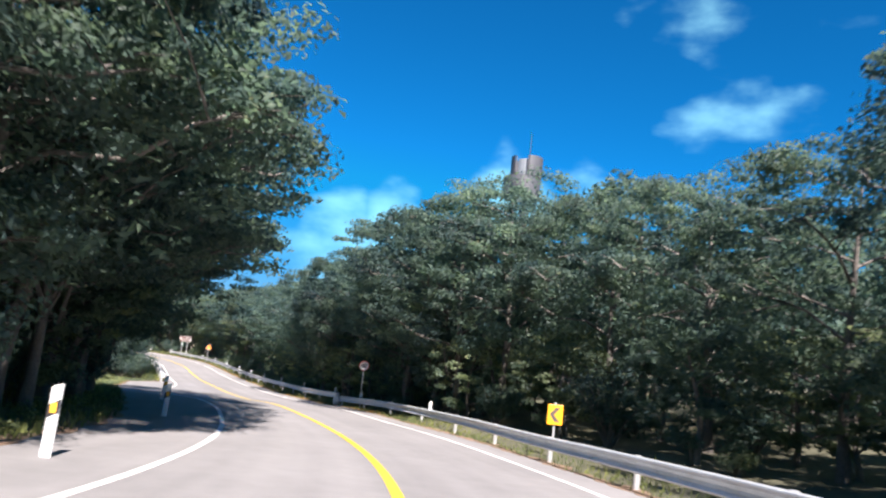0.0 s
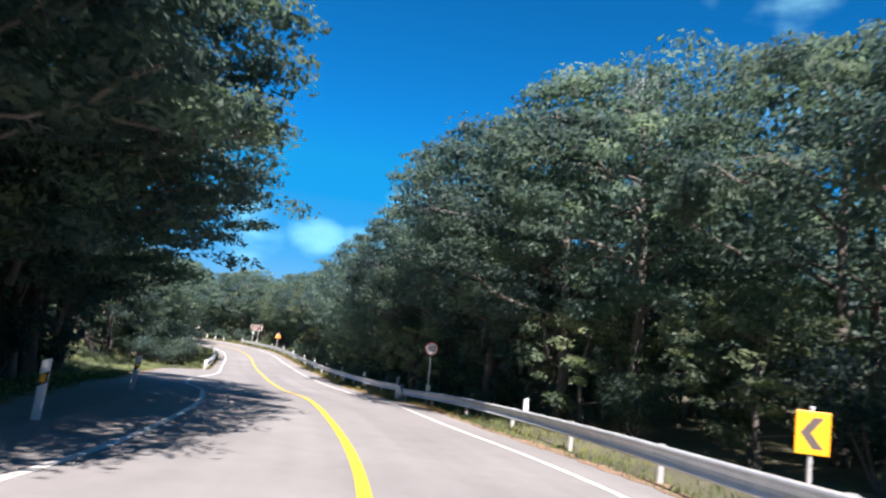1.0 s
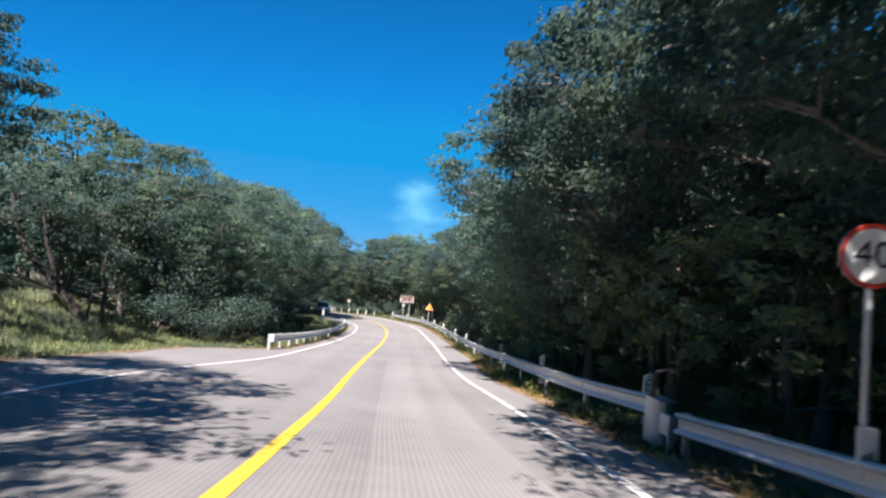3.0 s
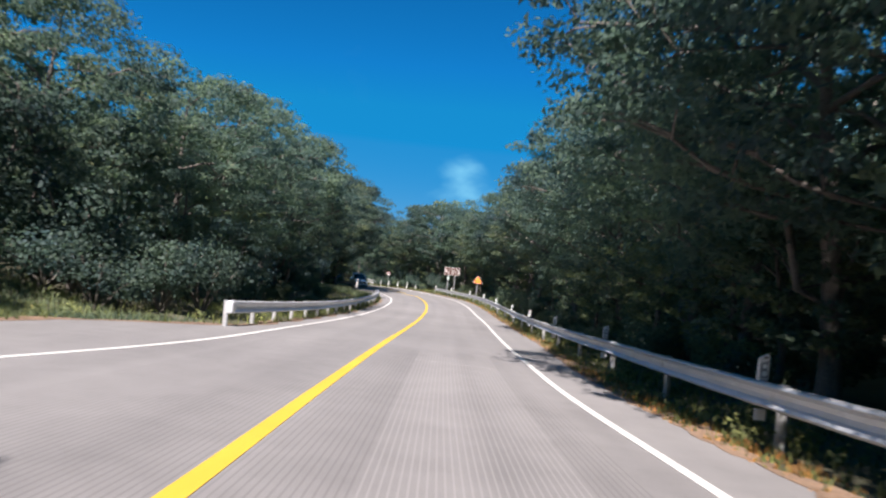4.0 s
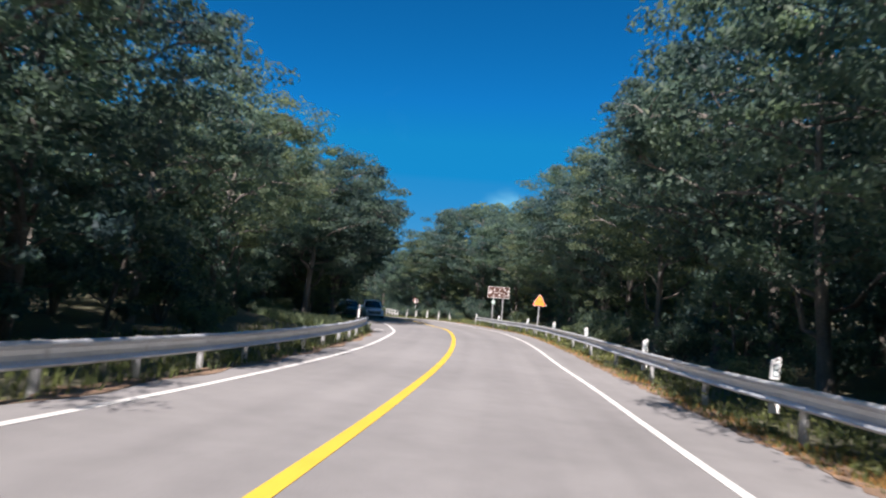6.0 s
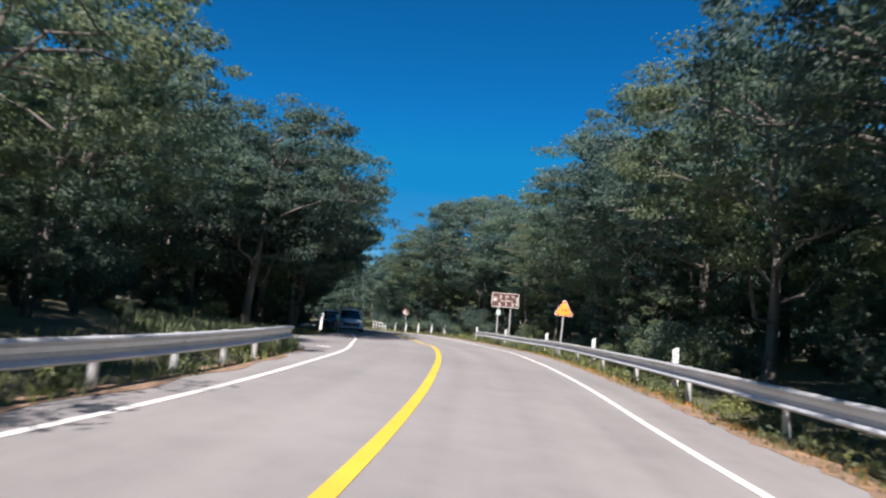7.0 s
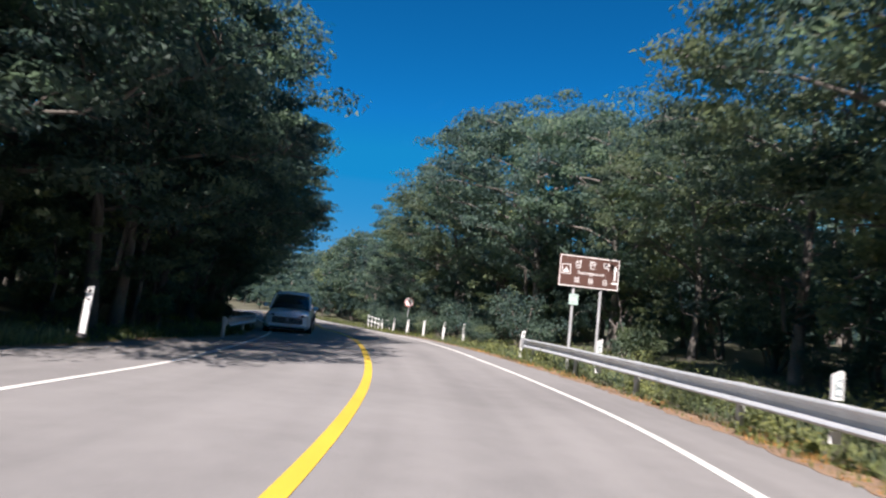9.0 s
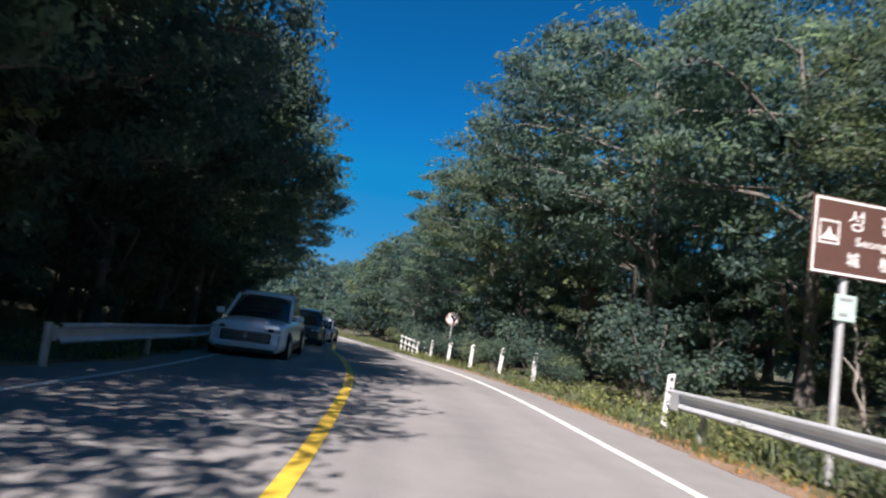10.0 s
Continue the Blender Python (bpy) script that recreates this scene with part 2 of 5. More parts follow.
    pale.inputs["Color1"].default_value, pale.inputs["Color2"].default_value = (0.03, 0.029, 0.028, 1), (0.42, 0.41, 0.40, 1)
    l.new(mth("MULTIPLY", mth("GREATER_THAN", sp.outputs["X"], 0.9), mth("LESS_THAN", sp.outputs["X"], 2.5)), pale.inputs["Fac"])
    l.new(pale.outputs[0], dark.inputs["Color2"])
    # one fine crack across the lane
    along = mth("ADD", mth("SUBTRACT", sp.outputs["Y"], 52.6), mth("MULTIPLY", mth("SUBTRACT", mid.outputs["Fac"], 0.5), 0.5))
    crack = mth("MULTIPLY", mth("LESS_THAN", mth("ABSOLUTE", along, 0), 0.02), mth("MULTIPLY", mth("GREATER_THAN", sp.outputs["X"], 0.5), mth("LESS_THAN", sp.outputs["X"], 2.6)))
    l.new(mth("MAXIMUM", fac, mth("MULTIPLY", crack, 0.45)), dark.inputs["Fac"])
    l.new(ramp.outputs[0], dark.inputs["Color1"])
    l.new(dark.outputs[0], p.inputs["Base Color"])
    return m


ASPHALT = asphalt_mat()

# ---- the road's line: the yellow centre line, from behind the start to past the far bend ----
CTRL = [(19.74, -54.53, 8.58), (16.17, -40.06, 6.94), (12.6, -25.58, 5.29), (10.22, -15.93, 4.19), (7.84, -6.28, 3.1), (5.46, 3.37, 2.0),
        (3.25, 10.99, 1.15), (0.09, 18.27, 0.32), (-3.97, 25.14, -0.36), (-8.38, 31.59, -1.03), (-13.25, 37.79, -1.87), (-18.17, 44.09, -2.52),
        (-23.06, 50.5, -3.08), (-27.84, 56.83, -3.66), (-32.56, 63.17, -4.14), (-37.44, 69.57, -4.48), (-42.46, 75.82, -4.69),
        (-47.64, 81.81, -4.99), (-53.17, 87.38, -5.31), (-57.66, 91.34, -5.6), (-62.4, 95.0, -5.78), (-68.15, 99.0, -6.03),
        (-74.26, 102.65, -6.35), (-80.6, 106.1, -6.75), (-88.1, 110.0, -7.15), (-96.8, 114.4, -7.6), (-106.0, 118.6, -8.0), (-118.0, 122.6, -8.4), (-134.0, 125.0, -8.8), (-160.0, 126.0, -9.3)]


def spline(points, step=0.25):
    """Points every step metres along a smooth curve through the given ones."""
    p = np.array(points, float)
    d = np.r_[0, np.cumsum(np.sqrt(np.linalg.norm(np.diff(p, axis=0), axis=1)))]
    m = np.gradient(p, d, axis=0)
    u = np.linspace(0, d[-1], 6000)
    k = np.clip(np.searchsorted(d, u, side="right") - 1, 0, len(d) - 2)
    h = (d[k + 1] - d[k])[:, None]
    f = ((u - d[k])[:, None]) / h
    q = (2 * f**3 - 3 * f**2 + 1) * p[k] + (f**3 - 2 * f**2 + f) * h * m[k] + (3 * f**2 - 2 * f**3) * p[k + 1] + (f**3 - f**2) * h * m[k + 1]
    s = np.r_[0, np.cumsum(np.linalg.norm(np.diff(q, axis=0), axis=1))]
    t = np.arange(0, s[-1], step)
    return np.stack([np.interp(t, s, q[:, i]) for i in range(q.shape[1])], 1), t


ROAD, ROAD_S = spline(CTRL)
S0 = ROAD_S[np.argmin(np.hypot(ROAD[:, 0] - 5.46, ROAD[:, 1] - 3.37))]
ROAD_S = ROAD_S - S0
_g = np.gradient(ROAD[:, :2], axis=0)
ROAD_D = _g / np.linalg.norm(_g, axis=1)[:, None]
ROAD_N = np.stack([ROAD_D[:, 1], -ROAD_D[:, 0]], 1)
BANK = np.interp(ROAD_S, [-60, 90, 105, 118, 220], [-0.02, -0.015, 0.0, 0.012, 0.012])


def at_road(s, o, dz=0.0):
    """The place o metres to the right of the yellow line at station s, dz above the paving."""
    i = int(np.clip(np.searchsorted(ROAD_S, s), 0, len(ROAD_S) - 1))
    return Vector((ROAD[i, 0] + ROAD_N[i, 0] * o, ROAD[i, 1] + ROAD_N[i, 1] * o, ROAD[i, 2] + BANK[i] * o + dz))


def heading(s):
    """The road's heading in degrees at station s, 0 along +y, to the left positive."""
    i = int(np.clip(np.searchsorted(ROAD_S, s), 0, len(ROAD_S) - 1))
    return math.degrees(math.atan2(-ROAD_D[i, 0], ROAD_D[i, 1]))


def road_coords(x, y):
    """Station and offset of a place in the plan."""
    x, y = np.atleast_1d(np.asarray(x, float)), np.atleast_1d(np.asarray(y, float))
    R4, best = ROAD[::4], np.empty(len(x), int)
    for a in range(0, len(x), 4000):
        dd = (R4[None, :, 0] - x[a:a + 4000, None]) ** 2 + (R4[None, :, 1] - y[a:a + 4000, None]) ** 2
        best[a:a + 4000] = dd.argmin(1) * 4
    dx, dy = x - ROAD[best, 0], y - ROAD[best, 1]
    side = dx * ROAD_N[best, 0] + dy * ROAD_N[best, 1]
    dist = np.hypot(dx, dy)
    return ROAD_S[best], np.where(dist > 12, np.where(side >= 0, 1, -1) * dist, side), best


def eased(s, at, offset):
    """An offset along the road, rounded off over three metres to each side."""
    return sum(np.interp(s + d, at, offset) * w for d, w in ((-3, 1), (-2, 2), (-1, 3), (0, 3), (1, 3), (2, 2), (3, 1))) / 15


RIGHT_LINE = lambda s: eased(s, [-60, 10, 18, 22, 25, 30, 34, 38, 42, 46, 50, 58, 64, 70, 76, 84, 92, 98, 103, 107, 111, 115, 122, 200], [3.4, 3.4, 3.40, 3.17, 2.93, 2.96, 3.28, 3.54, 3.65, 3.53, 3.33, 3.36, 3.47, 3.48, 3.47, 3.24, 3.32, 3.38, 3.6, 3.76, 3.68, 3.36, 3.3, 3.3])
LEFT_LINE = lambda s: eased(s, [-60, 18, 26, 30, 34, 38, 43, 47, 50, 54, 62, 74, 84, 90, 94, 98, 104, 110, 114, 120, 200], [-3.0, -2.98, -2.95, -3.2, -3.5, -3.98, -4.16, -3.58, -2.92, -2.68, -2.68, -2.6, -2.45, -2.6, -2.86, -3.25, -3.52, -3.52, -3.4, -3.2, -3.0])
YELLOW = lambda s: eased(s, [0, 14, 26, 34, 42, 46, 50, 54, 62, 68, 74, 79, 84, 88, 92, 95, 99, 102, 106, 110, 122, 131, 137, 143, 150, 200], [0, 0.03, -0.05, -0.06, 0.03, 0.0, -0.01, 0.0, 0.0, -0.01, 0.0, 0.05, 0.07, 0.02, -0.04, -0.08, -0.05, 0.02, -0.01, 0.0, 0.0, -0.05, 0.05, 0.5, 1.0, 1.1])
RIGHT_EDGE = lambda s: RIGHT_LINE(s) + np.interp(s, [-60, 20, 40, 55, 64, 90, 110, 125, 200], [1.0, 1.0, 1.0, 1.1, 1.5, 1.2, 1.4, 0.8, 0.8])
LEFT_EDGE = lambda s: np.interp(s, [-60, 10, 20, 30, 44, 52, 56, 86, 91, 95, 108, 114, 120, 200], [-5.0, -5.2, -5.6, -6.4, -6.6, -6.0, -3.4, -3.2, -3.6, -6.2, -6.6, -5.6, -4.0, -3.8])


def ground_z(x, y):
    """The height of the ground: level with the paving beside the road, a shallow ditch, then gently rising woods."""
    s, o, i = road_coords(x, y)
    z = ROAD[i, 2] + BANK[i] * np.clip(o, -9, 9)
    right, left = RIGHT_EDGE(s), LEFT_EDGE(s)
    past = np.where(o > 0, o - right, left - o)
    rise_r = np.interp(past, [0, 0.6, 2.0, 5.0, 14.0, 40, 400], [-0.05, -0.07, -0.05, 0.3, 1.2, 2.5, 12]) * np.interp(s, [120, 150], [1, 0.25])
    rise_l = np.interp(past, [0, 0.6, 2.0, 5.0, 14.0, 40, 400], [-0.05, -0.05, 0.0, 0.35, 1.2, 2.5, 12]) * np.interp(s, [38, 46, 58, 64], [1, 2.0, 2.0, 1])
    lump = 0.12 * np.sin(np.asarray(x) * 0.55 + 1.3) * np.cos(np.asarray(y) * 0.43) * np.clip(past / 3, 0, 1)
    return z + np.where(past < 0, -0.3 * np.clip(-past / 0.8, 0, 1) - 0.05, np.where(o > 0, rise_r, rise_l) + lump)


def gz1(x, y):
    return float(ground_z([x], [y])[0])


# ---- mesh helpers ----
def mesh_from(name, verts, faces, material, smooth=False):
    me = bpy.data.meshes.new(name)
    me.from_pydata([tuple(v) for v in verts] if not isinstance(verts, np.ndarray) else verts.tolist(), [], faces if isinstance(faces, list) else faces.tolist())
    if isinstance(material, (list, tuple)):
        for m in material:
            me.materials.append(m)
    else:
        me.materials.append(material)
    if smooth:
        me.polygons.foreach_set("use_smooth", [True] * len(me.polygons))
    me.update()
    return me


def part(name, data, material, parent=None, label="", m=None, smooth=False):
    """Links a bmesh or mesh as one object under a thing or part."""
    if isinstance(data, bmesh.types.BMesh):
        me = bpy.data.meshes.new(name)
        data.to_mesh(me)
        data.free()
        me.materials.append(material)
        if smooth:
            me.polygons.foreach_set("use_smooth", [True] * len(me.polygons))
        data = me
    ob = new(name, data)
    if parent:
        ob.parent = parent
    if m is not None:
        ob.matrix_local = m
    if label:
        tagged(ob, label)
    return ob


def thing(name, m, label, category, group=""):
    ob = new(name)
    ob.empty_display_size = 0.3
    ob.matrix_world = m
    return tagged(ob, label, category, group)


def box(sx, sy, sz, bevel=0.0, at=(0, 0, 0), segments=2):
    bm = bmesh.new()
    bmesh.ops.create_cube(bm, size=1, matrix=Matrix.Translation(at) @ Matrix.Diagonal((sx, sy, sz, 1)))
    if bevel:
        bmesh.ops.bevel(bm, geom=bm.edges[:], offset=bevel, segments=segments, affect="EDGES", profile=0.5)
    return bm


def rod(r1, r2, length, sides=14, at=(0, 0, 0), caps=True):
    bm = bmesh.new()
    bmesh.ops.create_cone(bm, cap_ends=caps, segments=sides, radius1=r1, radius2=r2, depth=length, matrix=Matrix.Translation((at[0], at[1], at[2] + length / 2)))
    return bm


def plate(outline, thick, bevel=0.0):
    """A flat plate from an outline in x, z; its face looks along -y."""
    bm = bmesh.new()
    vs = [bm.verts.new((x, 0, z)) for x, z in outline]
    f = bm.faces.new(vs)
    f.normal_update()
    if f.normal.y > 0:
        f.normal_flip()
    ex = bmesh.ops.extrude_face_region(bm, geom=[f])
    bmesh.ops.translate(bm, verts=[v for v in ex["geom"] if isinstance(v, bmesh.types.BMVert)], vec=(0, thick, 0))
    bmesh.ops.recalc_face_normals(bm, faces=bm.faces)
    return bm


def ring_plate(r_out, r_in, thick, sides=48):
    bm = bmesh.new()
    loops = []
    for r, y in ((r_out, 0), (r_in, 0), (r_in, thick), (r_out, thick)):
        loops.append([bm.verts.new((r * math.cos(2 * math.pi * i / sides), y, r * math.sin(2 * math.pi * i / sides))) for i in range(sides)])
    for a in range(4):
        for i in range(sides):
            bm.faces.new((loops[a][i], loops[a][(i + 1) % sides], loops[(a + 1) % 4][(i + 1) % sides], loops[(a + 1) % 4][i]))
    bmesh.ops.recalc_face_normals(bm, faces=bm.faces)
    return bm


def disc_outline(r, sides=48):
    return [(r * math.cos(2 * math.pi * i / sides), r * math.sin(2 * math.pi * i / sides)) for i in range(sides)]


def lettering(name, text, size, material, parent, x, y, z, thick=0.002, squeeze=1.0):
    """Raised letters facing -y, centred on x, z."""
    cu = bpy.data.curves.new(name, "FONT")
    cu.body, cu.size, cu.extrude = text, size, thick
    cu.align_x, cu.align_y = "CENTER", "CENTER"
    tmp = new(name, cu)
    dep = bpy.context.evaluated_depsgraph_get()
    me = bpy.data.meshes.new_from_object(tmp.evaluated_get(dep))
    bpy.data.objects.remove(tmp)
    me.materials.clear()
    me.materials.append(material)
    ob = new(name, me)
    ob.parent = parent
    ob.matrix_local = pose(x, y, z, 90, 0, 0) @ Matrix.Diagonal((squeeze, 1, 1, 1))
    return ob


# ---- ground, road, markings ----
def axis(lo, hi, step, far):
    inner = list(np.arange(lo, hi, step))
    out, d = [], step
    v = hi
    while v < far:
        out.append(v)
        d *= 1.35
        v += d
    low, d, v = [], step, lo
    while v > -far:
        d *= 1.35
        v -= d
        low.append(v)
    return np.array(low[::-1] + inner + out)


def build_ground():
    xs, ys = axis(-130, 40, 1.0, 3500), axis(-20, 140, 1.0, 3500)
    X, Y = np.meshgrid(xs, ys)
    Z = ground_z(X.ravel(), Y.ravel())
    v = np.stack([X.ravel(), Y.ravel(), Z], 1)
    nx = len(xs)
    a = (np.arange(len(ys) - 1)[:, None] * nx + np.arange(nx - 1)[None, :]).ravel()
    f = np.stack([a, a + 1, a + nx + 1, a + nx], 1)
    return tagged(part("ground", mesh_from("ground", v, f, SOIL, True), SOIL), "dark leaf-strewn soil under the roadside woods", "ground", kind="structure")


def ribbon(s0, s1, left, right, lift, cols=2, thick=0.0, step=2):
    """A strip along the road between two offsets, which may be functions of the station."""
    idx = np.where((ROAD_S >= s0) & (ROAD_S <= s1))[0][::step]
    if idx[-1] != np.where(ROAD_S <= s1)[0][-1]:
        idx = np.r_[idx, np.where(ROAD_S <= s1)[0][-1]]
    s = ROAD_S[idx]
    L = left(s) if callable(left) else np.full(len(s), float(left))
    R = right(s) if callable(right) else np.full(len(s), float(right))
    v, uv = [], []
    for c in np.linspace(0, 1, cols):
        o = L + (R - L) * c
        v.append(np.stack([ROAD[idx, 0] + ROAD_N[idx, 0] * o, ROAD[idx, 1] + ROAD_N[idx, 1] * o, ROAD[idx, 2] + BANK[idx] * o + lift], 1))
        uv.append(np.stack([o, s], 1))
    v, uv = np.stack(v, 1).reshape(-1, 3), np.stack(uv, 1).reshape(-1, 2)
    n = len(idx)
    f = [(i * cols + c, i * cols + c + 1, (i + 1) * cols + c + 1, (i + 1) * cols + c) for i in range(n - 1) for c in range(cols - 1)]
    if thick:
        base = len(v)
        low = v.copy()
        low[:, 2] -= thick
        v = np.vstack([v, low])
        uv = np.vstack([uv, uv])
        for i in range(n - 1):
            f.append((i * cols, (i + 1) * cols, base + (i + 1) * cols, base + i * cols))
            f.append((i * cols + cols - 1, base + i * cols + cols - 1, base + (i + 1) * cols + cols - 1, (i + 1) * cols + cols - 1))
        f.append(tuple(range(cols)) + tuple(base + c for c in range(cols - 1, -1, -1)))
        e = (n - 1) * cols
        f.append(tuple(e + c for c in range(cols - 1, -1, -1)) + tuple(base + e + c for c in range(cols)))
    return v, f, uv


def road_piece(name, s0, s1, left, right, lift, material, cols=2, thick=0.0, step=2):
    v, f, uv = ribbon(s0, s1, left, right, lift, cols, thick, step)
    me = mesh_from(name, v, f, material)
    layer = me.uv_layers.new(name="road")
    li = np.empty(len(me.loops), int)
    me.loops.foreach_get("vertex_index", li)
    layer.data.foreach_set("uv", uv[li].ravel())
    return me


build_ground()
road = tagged(part("road", road_piece("road", -58, 185, LEFT_EDGE, RIGHT_EDGE, 0.0, ASPHALT, 9, 0.35), ASPHALT), "worn pale grey asphalt two-lane mountain road", "road", kind="structure")
yellow = part("centre_line", road_piece("centre_line", -55, 180, lambda s: YELLOW(s) - 0.08, lambda s: YELLOW(s) + 0.08, 0.006, LINE_YELLOW, 2, 0.004), LINE_YELLOW, road, "solid yellow painted centre line")
part("edge_line", road_piece("edge_line", -55, 180, lambda s: RIGHT_LINE(s) - 0.06, lambda s: RIGHT_LINE(s) + 0.06, 0.006, LINE_WHITE, 2, 0.004), LINE_WHITE, road, "solid white painted edge line")
part("edge_line", road_piece("edge_line", -55, 180, lambda s: LEFT_LINE(s) - 0.06, lambda s: LEFT_LINE(s) + 0.06, 0.006, LINE_WHITE, 2, 0.004), LINE_WHITE, road, "solid white painted edge line")
for dash_s, dash_o in ((90.3, -2.98), (94.0, -3.6)):
    part("bay_mark", road_piece("bay_mark", dash_s, dash_s + 0.4, dash_o - 0.22, dash_o + 0.22, 0.006, LINE_WHITE, 2, 0.004, 1), LINE_WHITE, road, "short white paint dash of the lay-by")


def litter_strip(side, s0, s1, width, seed):
    """A ragged strip of leaf litter and grit along the paving's edge."""
    wob = lambda s: width * (0.5 + 0.22 * np.sin(s * 1.7 + seed) + 0.18 * np.sin(s * 4.3 + 2 * seed) + 0.15 * np.sin(s * 9.1 + seed))
    edge = RIGHT_EDGE if side > 0 else LEFT_EDGE
    if side > 0:
        lo, hi = lambda s: edge(s) - 0.08 - 0.04 * np.sin(s * 2.3) - 0.04 * np.sin(s * 7.7 + 1) - 0.04 * np.sin(s * 12.9), lambda s: edge(s) + wob(s)
    else:
        lo, hi = lambda s: edge(s) - wob(s), lambda s: edge(s) + 0.12 + 0.1 * np.sin(s * 2.1)
    strip = part("litter_strip", road_piece("litter_strip", s0, s1, lo, hi, 0.008, LITTER, 4, 0.1, 1), LITTER)
    tagged(strip, "orange-brown leaf litter along the paving's edge", "leaf litter", kind="structure")


litter_strip(1, 0, 135, 0.5, 1.0)
litter_strip(-1, 0, 135, 0.45, 2.0)

# ---- guard rails ----
def station(x, y):
    s, o, _ = road_coords([x], [y])
    return float(s[0]), float(o[0])


W_PROFILE = [(o, 0.485 + (u - 0.538) * 0.85) for o, u in ((0.0, 0.36), (-0.035, 0.365), (-0.07, 0.385), (-0.078, 0.41), (-0.055, 0.44), (-0.005, 0.475), (0.004, 0.54), (-0.005, 0.605), (-0.055, 0.64), (-0.078, 0.67), (-0.07, 0.695), (-0.035, 0.712), (0.0, 0.716))]


def sweep(line, profile, thick, across):
    """A thin bent sheet of the given profile (out, up) swept along a line of points; across: unit sideways vectors."""
    n, k = len(line), len(profile)
    v = []
    for side in (0, thick):
        for p, a in zip(line, across):
            for out, up in profile:
                v.append((p[0] + a[0] * (out + side), p[1] + a[1] * (out + side), p[2] + up))
    f = []
    for i in range(n - 1):
        for j in range(k - 1):
            q = i * k + j
            f.append((q, q + 1, q + k + 1, q + k))
            f.append((n * k + q, n * k + q + k, n * k + q + k + 1, n * k + q + 1))
        for j in (0, k - 1):
            q = i * k + j
            f.append((q, q + k, n * k + q + k, n * k + q))
    for i in (0, n - 1):
        for j in range(k - 1):
            q = i * k + j
            f.append((q, n * k + q, n * k + q + 1, q + 1))
    return v, f


def delineator(parent, m):
    """A white plate on a rail with a slanting top, a black field, two round reflectors and an arrow mark."""
    d = part("delineator", plate([(-0.075, 0.0), (0.075, 0.0), (0.075, 0.31), (0.055, 0.325), (-0.06, 0.275), (-0.075, 0.255)], 0.035), WHITE_POST, parent, "white plastic delineator with black field", m)
    part("field", plate([(-0.052, 0.03), (0.05, 0.03), (0.05, 0.245), (-0.052, 0.205)], 0.003), TRAFFIC_BLACK, d, "faded black field", m=pose(0, -0.004, 0.0))
    for z_d, r_d in ((0.085, 0.034), (0.175, 0.030)):
        part("reflector", plate([(a, b + z_d) for a, b in disc_outline(r_d, 14)], 0.005), REFLECTOR, d, "pale round reflector", m=pose(0.004, -0.010, 0.0))
    part("mark", plate([(-0.03, 0.255), (0.045, 0.285), (0.03, 0.30)], 0.003), BLACK, d, m=pose(0, -0.004, 0.0))
    return d


def wrap_sheet(straight, r, back, z0, z1, thick=0.006):
    """A steel sheet that runs along +y on the road side (-x) and wraps in a half circle round the end at y 0."""
    path = [(-r, straight)] + [(-r * math.cos(t), -r * math.sin(t)) for t in np.linspace(0, math.pi, 13)] + [(r, back)]
    bm = bmesh.new()
    rows = []
    for k in (0, thick):
        for z in (z0, z1):
            rows.append([bm.verts.new((x * (r - k) / r, y, z)) for x, y in path])
    a, b2, c, d = rows
    for i in range(len(path) - 1):
        bm.faces.new((a[i], a[i + 1], b2[i + 1], b2[i]))
        bm.faces.new((c[i + 1], c[i], d[i], d[i + 1]))
        bm.faces.new((b2[i], b2[i + 1], d[i + 1], d[i]))
        bm.faces.new((a[i + 1], a[i], c[i], c[i + 1]))
    bmesh.ops.recalc_face_normals(bm, faces=bm.faces)
    return bm


